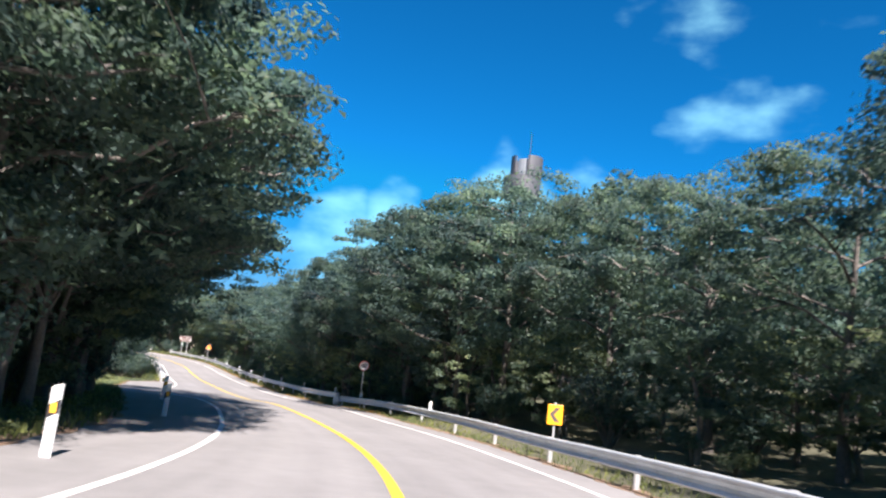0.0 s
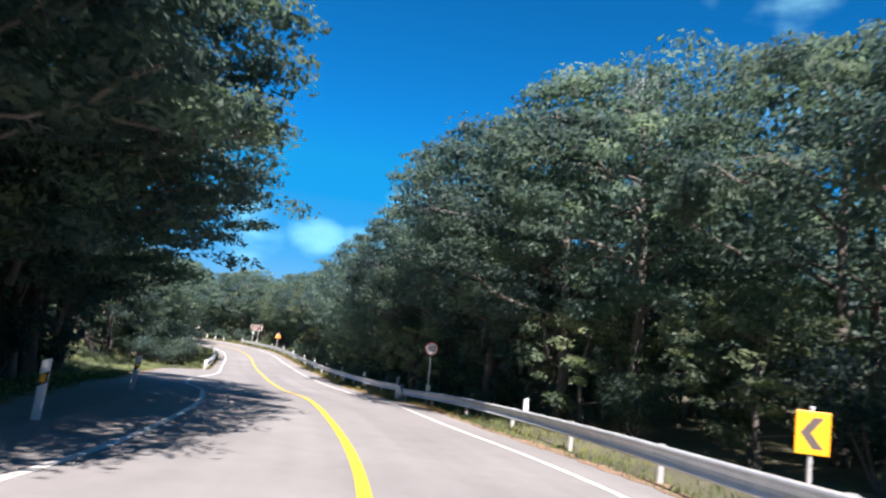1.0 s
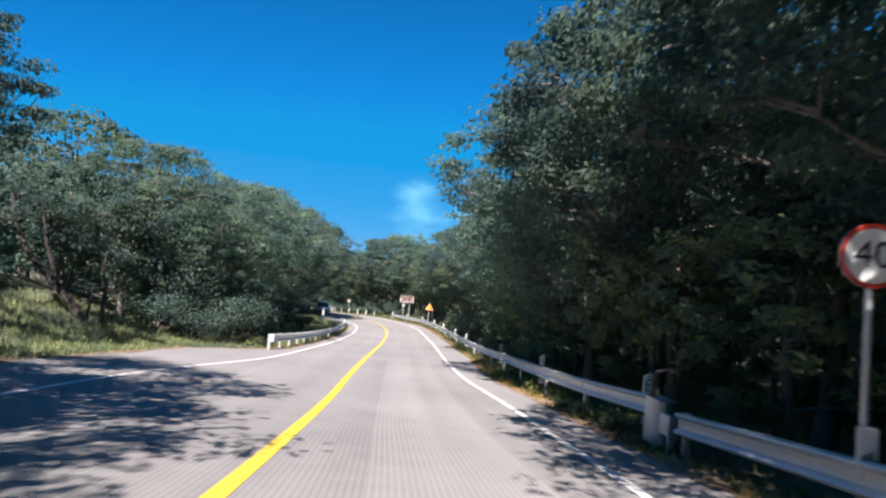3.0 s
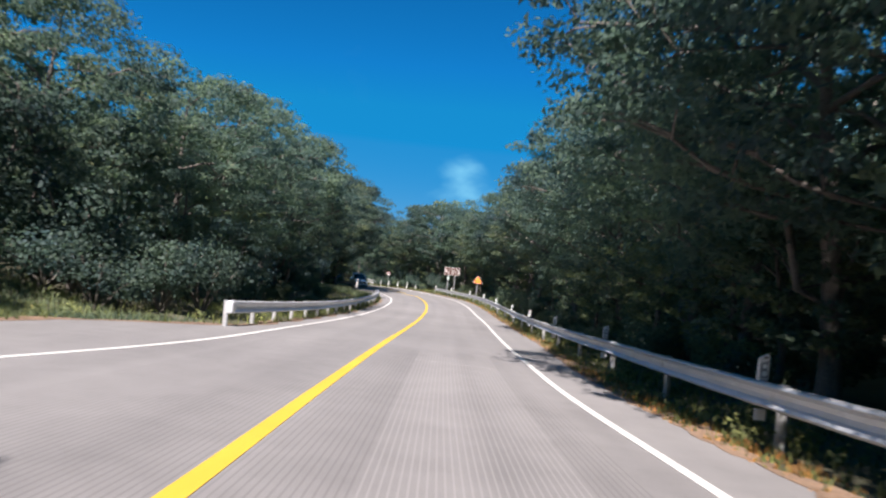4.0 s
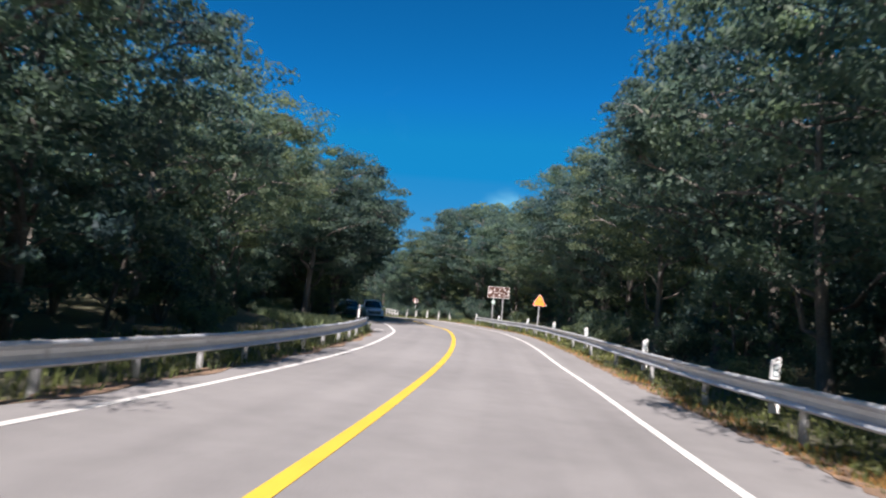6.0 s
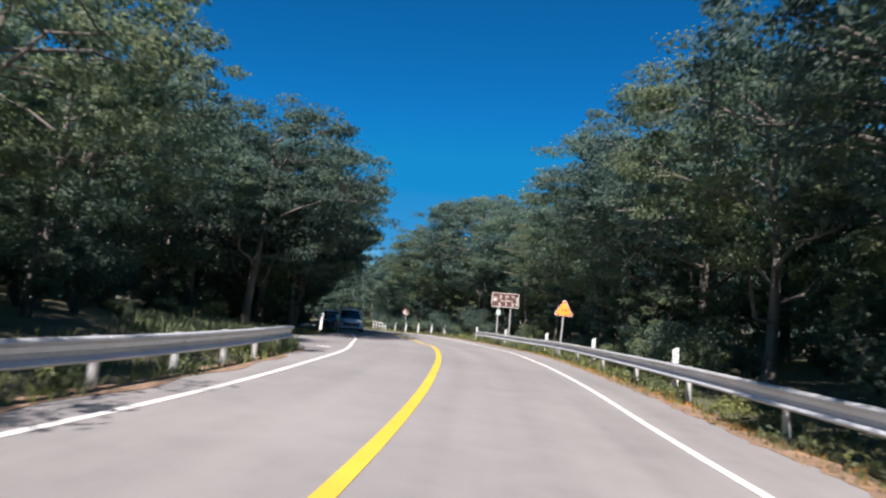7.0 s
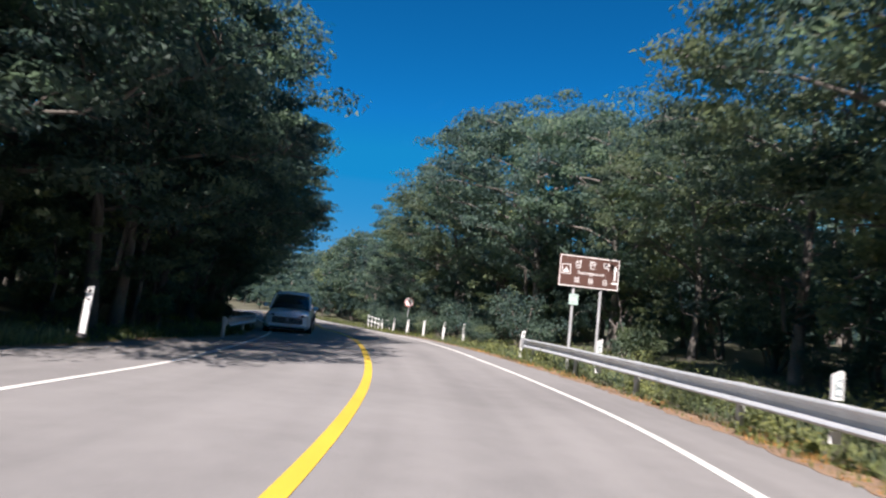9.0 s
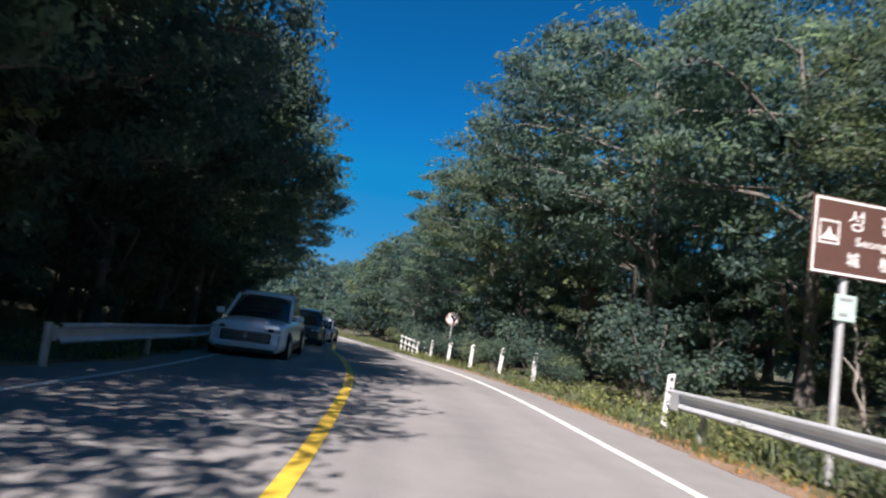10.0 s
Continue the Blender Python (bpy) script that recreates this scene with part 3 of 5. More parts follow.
def guard_rail(points, label, side, delin, plates=True, post_step=4.0, sunk=0.0, lift=None):
    """A W-beam rail through points of the plan (x, y); side +1: the road is on its left."""
    line3 = [(x, y, 0.0) for x, y in points]
    q, s = spline(line3, 0.5)
    s_r, o_r, idx = road_coords(q[:, 0], q[:, 1])
    z = ROAD[idx, 2] + BANK[idx] * o_r
    z = np.convolve(np.pad(z, 6, mode="reflect", reflect_type="odd"), np.ones(13) / 13, "valid")
    q[:, 2] = z - sunk + (np.interp(s_r, *lift) if lift else 0.0)
    g = np.gradient(q[:, :2], axis=0)
    g /= np.linalg.norm(g, axis=1)[:, None]
    right = np.stack([g[:, 1], -g[:, 0]], 1) * side
    rail = thing("guard_rail", Matrix.Translation(q[0]), label, "guard rail", "guard rails")
    q = q - q[0]
    per = int(post_step / 0.5)
    for a in range(0, len(q) - 1, per):
        b = min(a + per, len(q) - 1)
        lap = 0.004 if (a // per) % 2 else 0.0
        v, f = sweep(q[a:b + 1], [(o - lap, u) for o, u in W_PROFILE], 0.004, right[a:b + 1])
        part("beam", mesh_from("beam", v, f, GALV, False), GALV, rail)
    post_me = None
    for a in range(0, len(q), per):
        turn = math.degrees(math.atan2(-g[a, 0], g[a, 1]))
        m = Matrix.Translation(q[a] + np.array([right[a, 0] * 0.12, right[a, 1] * 0.12, 0])) @ pose(0, 0, 0, random.uniform(-1.5, 1.5), random.uniform(-1.5, 1.5), turn)
        if post_me is None:
            post = part("post", rod(0.06, 0.06, 0.93, 14, (0, 0, -0.3)), GALV_POST, rail, m=m, smooth=False)
            post_me = post.data
            block = part("spacer", box(0.10, 0.09, 0.22, 0.01, (-0.07 * side, 0, 0.485)), GALV_POST, rail, m=m)
            block_me = block.data
        else:
            part("post", post_me, GALV_POST, rail, m=m)
            part("spacer", block_me, GALV_POST, rail, m=m)
    for x, y in delin:
        a = int(np.argmin(np.hypot(q[:, 0] + rail.location.x - x, q[:, 1] + rail.location.y - y)))
        turn = math.degrees(math.atan2(-g[a, 0], g[a, 1])) + 6
        along = g[a, 0] * (x - rail.location.x - q[a, 0]) + g[a, 1] * (y - rail.location.y - q[a, 1])
        spot = q[a] + np.array([g[a, 0] * along + right[a, 0] * 0.03, g[a, 1] * along + right[a, 1] * 0.03, 0])
        base = Matrix.Translation(spot + np.array([0, 0, 0.65]))
        delineator(rail, base @ pose(0, 0, 0, 0, random.uniform(-3, 3), turn) @ Matrix.Diagonal((0.85, 1, 1, 1)))
        if plates:
            part("marker_plate", box(0.15, 0.012, 0.14, 0.003), SIGN_WHITE, rail, m=Matrix.Translation(spot + np.array([0, 0, 0.24])) @ pose(0, 0, 0, 0, 0, turn))
    return rail


DELIN_RIGHT = [(-0.66, 29.12), (-9.15, 40.85), (-14.0, 47.3), (-18.9, 53.9), (-23.85, 60.34), (-28.64, 66.8), (-33.33, 72.9), (-38.64, 79.11), (-43.9, 85.75), (-50.0, 91.9), (-56.3, 97.5)]
RAIL_A = [(22.0, -46), (17.0, -25), (13.2, -9), (10.4, 3), (7.7, 12.2), (3.75, 21.0), (-0.75, 29.3), (-5.0, 35.3), (-8.5, 39.95)]
RAIL_B = [(-9.0, 40.62), (-14.35, 47.75), (-19.25, 54.3), (-23.8, 60.4), (-28.5, 66.65), (-33.2, 72.65), (-38.5, 78.95), (-44.1, 85.5), (-50.0, 91.75), (-56.5, 97.3), (-62.0, 101.4)]
guard_rail(RAIL_A, "galvanised steel W-beam guard rail on round posts beside the road", 1, DELIN_RIGHT[:1], False, lift=([0, 18, 26, 32, 42], [-0.02, -0.05, -0.08, -0.10, -0.10]))
rail_b = guard_rail(RAIL_B, "galvanised steel W-beam guard rail with white delineators along grass verge", 1, DELIN_RIGHT[1:], lift=([42, 52, 58, 63, 72, 80, 96, 110, 120], [0.06, 0.05, 0.06, 0.115, 0.12, 0.07, 0.05, 0.05, 0.0]))
rail_c = guard_rail([(-25.45, 47.75), (-29.0, 52.6), (-33.6, 58.8), (-38.3, 65.0), (-43.2, 71.3), (-47.2, 75.6)], "galvanised steel guard rail in front of dense woods", -1, [], False, 2.0, 0.04)
part("end_cap", box(0.16, 0.30, 0.30, 0.05, (-0.02, 0.05, 0.485)), GALV, rail_c, "rounded pale end cap", m=pose(0, 0, 0, 0, 0, 36))
guard_rail([(-66.6, 93.0), (-72.3, 97.0), (-78.5, 100.2), (-85.0, 103.0), (-93, 105.5), (-104, 108)], "galvanised steel guard rail at the inside of a bend", -1, [], False)

end_m = Matrix.Translation(rail_b.matrix_world.translation).inverted() @ Matrix.Translation((-61.78, 101.22, at_road(*station(-62.0, 101.4)).z)) @ pose(0, 0, 0, 0, 0, 53 + 180) @ Matrix.Diagonal((-1, 1, 1, 1))
part("rounded_end", wrap_sheet(0.3, 0.10, 0.2, 0.345, 0.63), GALV, rail_b, "rounded pale rail end", m=end_m)

# the broad joint where the two right-hand rails meet
joint = thing("rail_joint", Matrix.Translation((-8.78, 40.34, at_road(*station(-8.78, 40.34)).z)) @ pose(0, 0, 0, 0, 0, 36), "galvanised steel box post joining two guard rails", "rail joint")
part("post", box(0.12, 0.12, 1.0, 0.012, (0.06, 0.22, 0.1)), WHITE_POST, joint, "pale square post")
part("wrapped_end", wrap_sheet(0.3, 0.13, 0.3, 0.04, 0.70), GALV, joint, "wrapped steel end sheet")
part("cap", plate([(0.13 * math.cos(t), 0.13 * math.sin(t)) for t in np.linspace(math.pi, 2 * math.pi, 11)] + [(0.13, 0.28), (-0.13, 0.28)], 0.006), GALV_POST, joint, m=pose(0, 0, 0.696, 90))
part("end_plate", box(0.05, 0.36, 0.30, 0.022, (-0.06, -0.36, 0.40)), GALV, joint, "rounded pale rail nose")
part("post", box(0.10, 0.12, 0.9, 0.012, (0.06, -0.3, 0.06)), GALV_POST, joint)


# ---- delineator posts ----
def marker_post(x, y, label, lean=0.0, turn=None, height=0.95, z=None):
    s, o = station(x, y)
    z = (at_road(s, o).z - 0.04) if z is None else z
    p = thing("marker_post", Matrix.Translation((x, y, z)) @ pose(0, 0, 0, 0, lean, heading(s) if turn is None else turn), label, "marker post", "roadside marker posts")
    bm = box(0.13, 0.05, height, 0.018, (0, 0, height / 2 - 0.05))
    for v in bm.verts:
        if v.co.z > height * 0.5:
            v.co.z += (v.co.x + 0.065) * 0.35
    part("shaft", bm, WHITE_POST, p)
    if x < -20:
        part("mark", plate([(-0.03, height * 0.74), (0.04, height * 0.72), (0.0, height * 0.67)], 0.004), BLACK, p, "small black arrow", m=pose(0, -0.029, 0))
        part("reflector", plate([(a, b * 1.3) for a, b in disc_outline(0.03, 14)], 0.008), BLACK, p, "dark oval reflector", m=pose(0, -0.032, height * 0.88))
        part("foot", rod(0.10, 0.08, 0.06, 16, (0, 0, -0.03)), BLACK, p)
        return p
    part("band", plate([(-0.067, height * 0.55), (0.067, height * 0.63), (0.067, height * 0.80), (-0.067, height * 0.72)], 0.004), BLACK, p, m=pose(0, -0.029, 0))
    part("reflector", plate([(-0.035, -0.06), (0.035, -0.06), (0.035, 0.06), (-0.035, 0.06)], 0.01), AMBER if x > -20 else SIGN_WHITE, p, "amber reflector" if x > -20 else "white reflector", m=pose(0, -0.034, height * 0.69))
    part("foot", rod(0.10, 0.08, 0.06, 16, (0, 0, -0.03)), BLACK, p)
    return p


POST_LABEL = "white plastic marker post with small black marks"
for px, py, lean in ((-69.0, 105.9, 0), (-72.2, 107.75, 5), (-74.9, 108.9, 2), (-78.6, 111.0, 3), (-81.2, 112.1, 3)):
    marker_post(px, py, POST_LABEL + " outside the bend", lean)
# a low white railing over a culvert where the posts end
culvert = thing("culvert_railing", Matrix.Translation((-84.9, 114.2, at_road(*station(-84.9, 114.2)).z - 0.1)) @ pose(0, 0, 0, 0, 0, 64), "low white painted steel railing over a culvert", "railing")
for k_r in range(5):
    part("upright", box(0.09, 0.09, 0.9, 0.012, (0, k_r * 1.15, 0.38)), WHITE_POST, culvert)
    part("upright", box(0.07, 0.07, 0.8, 0.012, (0.9, 0.2 + k_r * 1.15, 0.34)), WHITE_POST, culvert)
for z_r in (0.42, 0.76):
    part("bar", box(0.06, 4.75, 0.07, 0.012, (-0.07, 2.3, z_r)), WHITE_POST, culvert)
    part("bar", box(0.05, 4.75, 0.06, 0.012, (0.84, 2.5, z_r - 0.05)), WHITE_POST, culvert)
marker_post(-62.15, 101.55, "white plastic marker post at the guard rail's end", 3)
for px, py, lean in ((-10.3, 25.9, 6), (-5.6, 19.3, 2), (-0.9, 10.2, 1), (-61.52, 87.5, 4)):
    marker_post(px, py, ("white plastic marker post" if px < -20 else "white marker post with amber reflector") + " on the verge", lean, z=-5.36 if px < -60 else None)


# ---- signs ----
def sign_post(parent, x, h, r=0.038, y=0.03):
    part("post", rod(r, r, h + 0.3, 14, (x, y, -0.3)), GALV_POST, parent, smooth=False)
    part("cap", rod(r * 1.08, r * 0.9, 0.02, 14, (x, y, h - 0.002)), GALV_POST, parent)


def chevron_sign():
    z = at_road(*station(4.5, 21.55)).z
    base = thing("chevron_sign", Matrix.Translation((4.52, 21.55, z - 0.05)) @ pose(0, 0, 0, 0, 0, 13), "orange-yellow bend sign with a black chevron behind the rail", "road sign")
    sign_post(base, 0, 1.45, 0.03)
    w, h, zc = 0.205, 0.265, 1.15
    panel = part("panel", box(2 * w, 0.02, 2 * h, 0.012, (0, -0.02, zc)), SIGN_YELLOW, base, "orange-yellow panel")
    part("chevron", plate([(x, zc + z2) for x, z2 in ((0.0, 0.19), (-0.15, 0.0), (0.0, -0.19), (0.125, -0.19), (-0.025, 0.0), (0.125, 0.19))], 0.003), CHEVRON_GREY, panel, m=pose(0, -0.034, 0))


def speed_sign():
    z = at_road(*station(-6.1, 36.9)).z
    base = thing("speed_limit_sign", Matrix.Translation((-6.17, 36.92, z - 0.05)) @ pose(0, 0, 0, 0, -1, 30), "round white speed limit sign with red ring on a thin pole", "road sign")
    sign_post(base, 0, 2.2, 0.03)
    zc = 2.30
    panel = part("panel", plate([(x, z2 + zc) for x, z2 in disc_outline(0.272)], 0.012), SIGN_WHITE, base, "white round panel", m=pose(0, -0.02, 0))
    part("ring", ring_plate(0.272, 0.232, 0.004), SIGN_RED, panel, "red ring", m=pose(0, -0.005, zc))
    lettering("number", "40", 0.32, SIGN_BLUEBLACK, panel, 0, -0.003, zc)
    part("marker", box(0.17, 0.03, 0.42, 0.012, (0, -0.03, 0.68)), WHITE_POST, base, "white marker strapped to the pole")
    part("band", plate([(-0.05, 0.60), (0.05, 0.60), (0.05, 0.70), (-0.05, 0.66)], 0.003), TRAFFIC_BLACK, base, "faded black field", m=pose(0, -0.049, 0))


def warning_sign():
    z = at_road(*station(-49.0, 91.4)).z
    base = thing("warning_sign", Matrix.Translation((-49.07, 91.43, z - 0.15)) @ pose(0, 0, 0, 0, 2, 42 - 9), "yellow warning triangle with red border on a steel pole", "road sign")
    sign_post(base, 0, 2.35, 0.035)
    zc, r = 2.25, 0.42

    def tri(rr, c=0.05):
        pts = []
        for k in (90, 210, 330):
            for d in (-1, 1):
                a = radians(k + d * 7)
                pts.append((rr * 0.985 * math.cos(a), rr * 0.985 * math.sin(a) + zc))
        return pts
    panel = part("panel", plate(tri(r * 1.06), 0.012), SIGN_WHITE, base, "pale edged panel", m=pose(0, -0.02, 0))
    part("border", plate(tri(r), 0.003), SIGN_RED, panel, "red border", m=pose(0, -0.004, 0))
    part("field", plate(tri(r * 0.86), 0.003), WARN_YELLOW, panel, "yellow field", m=pose(0, -0.008, 0))
    for dx in (-0.075, 0.075):
        for k in range(3):
            w = 0.05 - 0.008 * (k % 2)
            part("symbol_bar", plate([(dx - w, zc + 0.03 - 0.05 * k), (dx + w, zc + 0.03 - 0.05 * k), (dx + w, zc + 0.06 - 0.05 * k), (dx - w, zc + 0.06 - 0.05 * k)], 0.003), SIGN_BROWN, panel, m=pose(0, -0.012, 0))


def no_turn_sign():
    x, y = -79.2, 111.45
    base = thing("prohibition_sign", Matrix.Translation((x, y, -6.56)) @ pose(0, 0, 0, 0, 1, 52), "small round sign with red ring and black arrow", "road sign")
    sign_post(base, 0, 1.75, 0.03)
    zc = 1.82
    panel = part("panel", plate([(a, b + zc) for a, b in disc_outline(0.30)], 0.012), SIGN_WHITE, base, "white round panel", m=pose(0, -0.02, 0))
    part("ring", ring_plate(0.28, 0.252, 0.004), SIGN_RED, panel, "red ring", m=pose(0, -0.005, zc))
    part("arrow", plate([(0.05, zc - 0.15), (0.10, zc - 0.15), (0.10, zc - 0.02), (0.03, zc + 0.06), (0.08, zc + 0.10), (-0.09, zc + 0.15), (-0.05, zc - 0.01), (0.0, zc + 0.03), (0.05, zc - 0.03)], 0.003), BLACK, panel, m=pose(0, -0.004, 0))
    part("slash", plate([(-0.18, zc + 0.145), (-0.16, zc + 0.165), (0.18, zc - 0.145), (0.16, zc - 0.165)], 0.003), SIGN_RED, panel, m=pose(0, -0.008, 0))


def brown_sign():
    cx, cy = -58.65, 99.95
    s, o = station(cx, cy)
    z = at_road(s, o).z
    turn = math.degrees(math.atan2(1.73, 0.93))
    base = thing("direction_sign", Matrix.Translation((cx, cy, z - 0.1)) @ pose(0, 0, 0, 0, 0, turn), "brown tourist direction sign on two steel poles in tall grass", "road sign")
    zc = -2.91 - (z - 0.1)
    w, h = 0.98, 0.465
    for px in (-0.43, 0.45):
        sign_post(base, px, zc - 0.0, 0.045, 0.05)
    part("panel", box(2 * w, 0.03, 2 * h, 0.02, (0, -0.015, zc)), SIGN_BROWN, base, "brown panel")
    f = -0.034
    for pts in (((-w + .02, h - .045), (w - .02, h - .045), (w - .02, h - .02), (-w + .02, h - .02)), ((-w + .02, -h + .02), (w - .02, -h + .02), (w - .02, -h + .045), (-w + .02, -h + .045)),
                ((-w + .02, -h + .045), (-w + .045, -h + .045), (-w + .045, h - .045), (-w + .02, h - .045)), ((w - .045, -h + .045), (w - .02, -h + .045), (w - .02, h - .045), (w - .045, h - .045))):
        part("border", plate([(a, zc + b) for a, b in pts], 0.003), SIGN_WHITE, base, m=pose(0, f, 0))
    for k, ch in enumerate("\uc131\ud310\uc545"):
        lettering("letter", ch, 0.27, SIGN_WHITE, base, -0.38 + 0.46 * k, f, zc + 0.20)
    lettering("letter", "Seongpanak", 0.145, SIGN_WHITE, base, 0.06, f, zc - 0.03, squeeze=1.3)
    for k, ch in enumerate("\u57ce\u677f\u5cb3"):
        lettering("letter", ch, 0.19, SIGN_WHITE, base, -0.40 + 0.46 * k, f, zc - 0.26)
    ix, iz = -0.75, zc + 0.04
    for a, b, c, d in ((-.14, .12, .14, .14), (-.14, -.14, .14, -.12), (-.14, -.12, -.12, .12), (.12, -.12, .14, .12)):
        part("pictogram_frame", plate([(ix + a, iz + b), (ix + c, iz + b), (ix + c, iz + d), (ix + a, iz + d)], 0.003), SIGN_WHITE, base, m=pose(0, f, 0))
    part("pictogram", plate([(ix - .11, iz - .09), (ix + .11, iz - .09), (ix + .07, iz - .02), (ix + .045, iz - .04), (ix, iz + .07), (ix - .04, iz - .01), (ix - .07, iz - .03)], 0.003), SIGN_WHITE, base, m=pose(0, f, 0))
    ax = 0.83
    part("arrow", plate([(ax - .03, zc - .16), (ax + .03, zc - .16), (ax + .03, zc + .13), (ax + .085, zc + .11), (ax, zc + .27), (ax - .085, zc + .11), (ax - .03, zc + .13)], 0.003), SIGN_WHITE, base, m=pose(0, f, 0))
    part("distance_mark", plate([(ax - .10, zc - .27), (ax + .10, zc - .27), (ax + .10, zc - .215), (ax - .10, zc - .215)], 0.003), SIGN_WHITE, base, m=pose(0, f, 0))
    small = part("small_plate", box(0.29, 0.012, 0.31, 0.01, (-0.43, -0.01, zc - 0.82)), SIGN_GREEN, base, "pale green plate with worn marks")
    for k in range(3):
        part("mark", plate([(-0.52, zc - 0.74 - 0.09 * k), (-0.34 - 0.03 * k, zc - 0.74 - 0.09 * k), (-0.34 - 0.03 * k, zc - 0.70 - 0.09 * k), (-0.52, zc - 0.70 - 0.09 * k)], 0.002), SIGN_WHITE if k % 2 else GALV_POST, small, m=pose(0, -0.019, 0))


chevron_sign()
speed_sign()
warning_sign()
no_turn_sign()
brown_sign()


# ---- antenna tower over the trees ----
def tower():
    z = gz1(0.6, 43.4)
    base = thing("antenna_tower", Matrix.Translation((0.6, 43.4, z)), "grey antenna mast with round perforated screens above the trees", "antenna tower")
    top = 14.25 - z
    steel = mat("tower_grey", (0.085, 0.09, 0.10), 0.6, 0.2, noise_scale=1.0, amount=0.2)
    part("mast", rod(0.28, 0.2, top - 1.2, 18), steel, base)

    def drum(r, z0, h, a0, a1):
        bm = bmesh.new()
        n = 30
        rows = []
        for zz in (z0, z0 + h):
            for rr in (r, r - 0.05):
                rows.append([bm.verts.new((rr * math.cos(a0 + (a1 - a0) * i / n), rr * math.sin(a0 + (a1 - a0) * i / n), zz)) for i in range(n + 1)])
        o0, i0, o1, i1 = rows
        for i in range(n):
            bm.faces.new((o0[i], o0[i + 1], o1[i + 1], o1[i]))
            bm.faces.new((i0[i + 1], i0[i], i1[i], i1[i + 1]))
            bm.faces.new((o1[i], o1[i + 1], i1[i + 1], i1[i]))
            bm.faces.new((o0[i + 1], o0[i], i0[i], i0[i + 1]))
        bmesh.ops.recalc_face_normals(bm, faces=bm.faces)
        return bm
    part("upper_screen", drum(0.98, top - 1.25, 1.25, radians(-75), radians(225)), steel, base, "grey curved screen")
    part("lower_screen", drum(1.16, top - 2.6, 1.3, 0, 2 * math.pi), steel, base, "grey perforated screen", m=pose(-0.22, 0, 0))
    holes = bmesh.new()
    for row in range(5):
        for k in range(9):
            a = radians(232 + k * 7 + (row % 2) * 3.5)
            m = Matrix.Translation((1.166 * math.cos(a) - 0.22, 1.166 * math.sin(a), top - 2.3 + row * 0.17)) @ Matrix.Rotation(a, 4, "Z") @ Matrix.Rotation(radians(90), 4, "Y")
            bmesh.ops.create_circle(holes, cap_ends=True, segments=8, radius=0.05, matrix=m)
    part("perforation", holes, BLACK, base, "dark round holes")
    part("deck", rod(1.0, 1.0, 0.06, 30, (0, 0, top - 2.55)), steel, base)
    part("deck", rod(0.9, 0.9, 0.05, 30, (0, 0, top - 1.3)), steel, base)
    for a in (238, 256, 274):
        part("antenna", box(0.16, 0.26, 1.0, 0.03), PANEL_GREY, base, "pale grey panel antenna", m=pose(0.62 * math.cos(radians(a)), 0.62 * math.sin(radians(a)), top - 0.68, 0, 0, a))
    for a in (225, 280):
        part("strut", rod(0.035, 0.035, 1.4, 10), steel, base, m=pose(0.84 * math.cos(radians(a)), 0.84 * math.sin(radians(a)), top - 1.4))
    part("lightning_rod", rod(0.04, 0.012, 2.6, 8, (0.15, -0.2, top - 1.0)), BLACK, base)


tower()


# ---- trees ----
def tube(points, radii, sides, verts, faces):
    """Adds a tapered tube along points to the lists."""
    base = len(verts)
    n = len(points)
    for k in range(n):
        p = points[k]
        d = (points[min(k + 1, n - 1)] - points[max(k - 1, 0)]).normalized()
        a = d.orthogonal().normalized()
        b = d.cross(a)
        for i in range(sides):
            t = 2 * math.pi * i / sides
            verts.append(p + (a * math.cos(t) + b * math.sin(t)) * radii[k])
    for k in range(n - 1):
        for i in range(sides):
            j = (i + 1) % sides
            faces.append((base + k * sides + i, base + k * sides + j, base + (k + 1) * sides + j, base + (k + 1) * sides + i))


def leaves(centres, spread, flat, per, size, rng, droop=0.25, slim=False, broad=0.36, loose=0.5):
    """Leaves in flattened clumps, facing mostly outwards and up as on a real spray: diamonds, or half leaves."""
    n = len(centres) * per
    c = np.repeat(np.asarray(centres), per, axis=0)
    sp = np.repeat(np.asarray(spread), per)
    off = rng.normal(size=(n, 3))
    off /= np.maximum(np.linalg.norm(off, axis=1), 1e-6)[:, None]
    out = off.copy()
    off *= (rng.random(n) ** 0.42)[:, None]
    off[:, 2] *= flat
    pos = c + off * sp[:, None]
    up = out * 0.7 + rng.normal(size=(n, 3)) * loose
    up[:, 2] += 0.5
    up /= np.linalg.norm(up, axis=1)[:, None]
    d = rng.normal(size=(n, 3))
    d[:, 2] -= droop
    d -= up * (d * up).sum(1)[:, None]
    d /= np.maximum(np.linalg.norm(d, axis=1), 1e-6)[:, None]
    sd = np.cross(up, d)
    L = (size * (0.6 + 0.8 * rng.random(n)))[:, None]
    W = L * broad
    if slim:
        v = np.stack([pos - d * L * 0.5, pos + sd * W * 1.15, pos + d * L * 0.5 - up * L * 0.08], 1).reshape(-1, 3)
        return v, np.arange(n * 3).reshape(n, 3)
    v = np.stack([pos - d * L * 0.5, pos + sd * W, pos + d * L * 0.5 - up * L * 0.08, pos - sd * W], 1).reshape(-1, 3)
    return v, np.arange(n * 4).reshape(n, 4)


def drawn_in(p, axis_x, axis_y, radius, zc, za, lim):
    """The point, or its nearest place inside the crown's rounded outline."""
    q = Vector(((p.x - axis_x) / radius, (p.y - axis_y) / radius, (p.z - zc) / za))
    if q.length <= lim:
        return p
    q *= lim / q.length
    return Vector((q.x * radius + axis_x, q.y * radius + axis_y, q.z * za + zc))


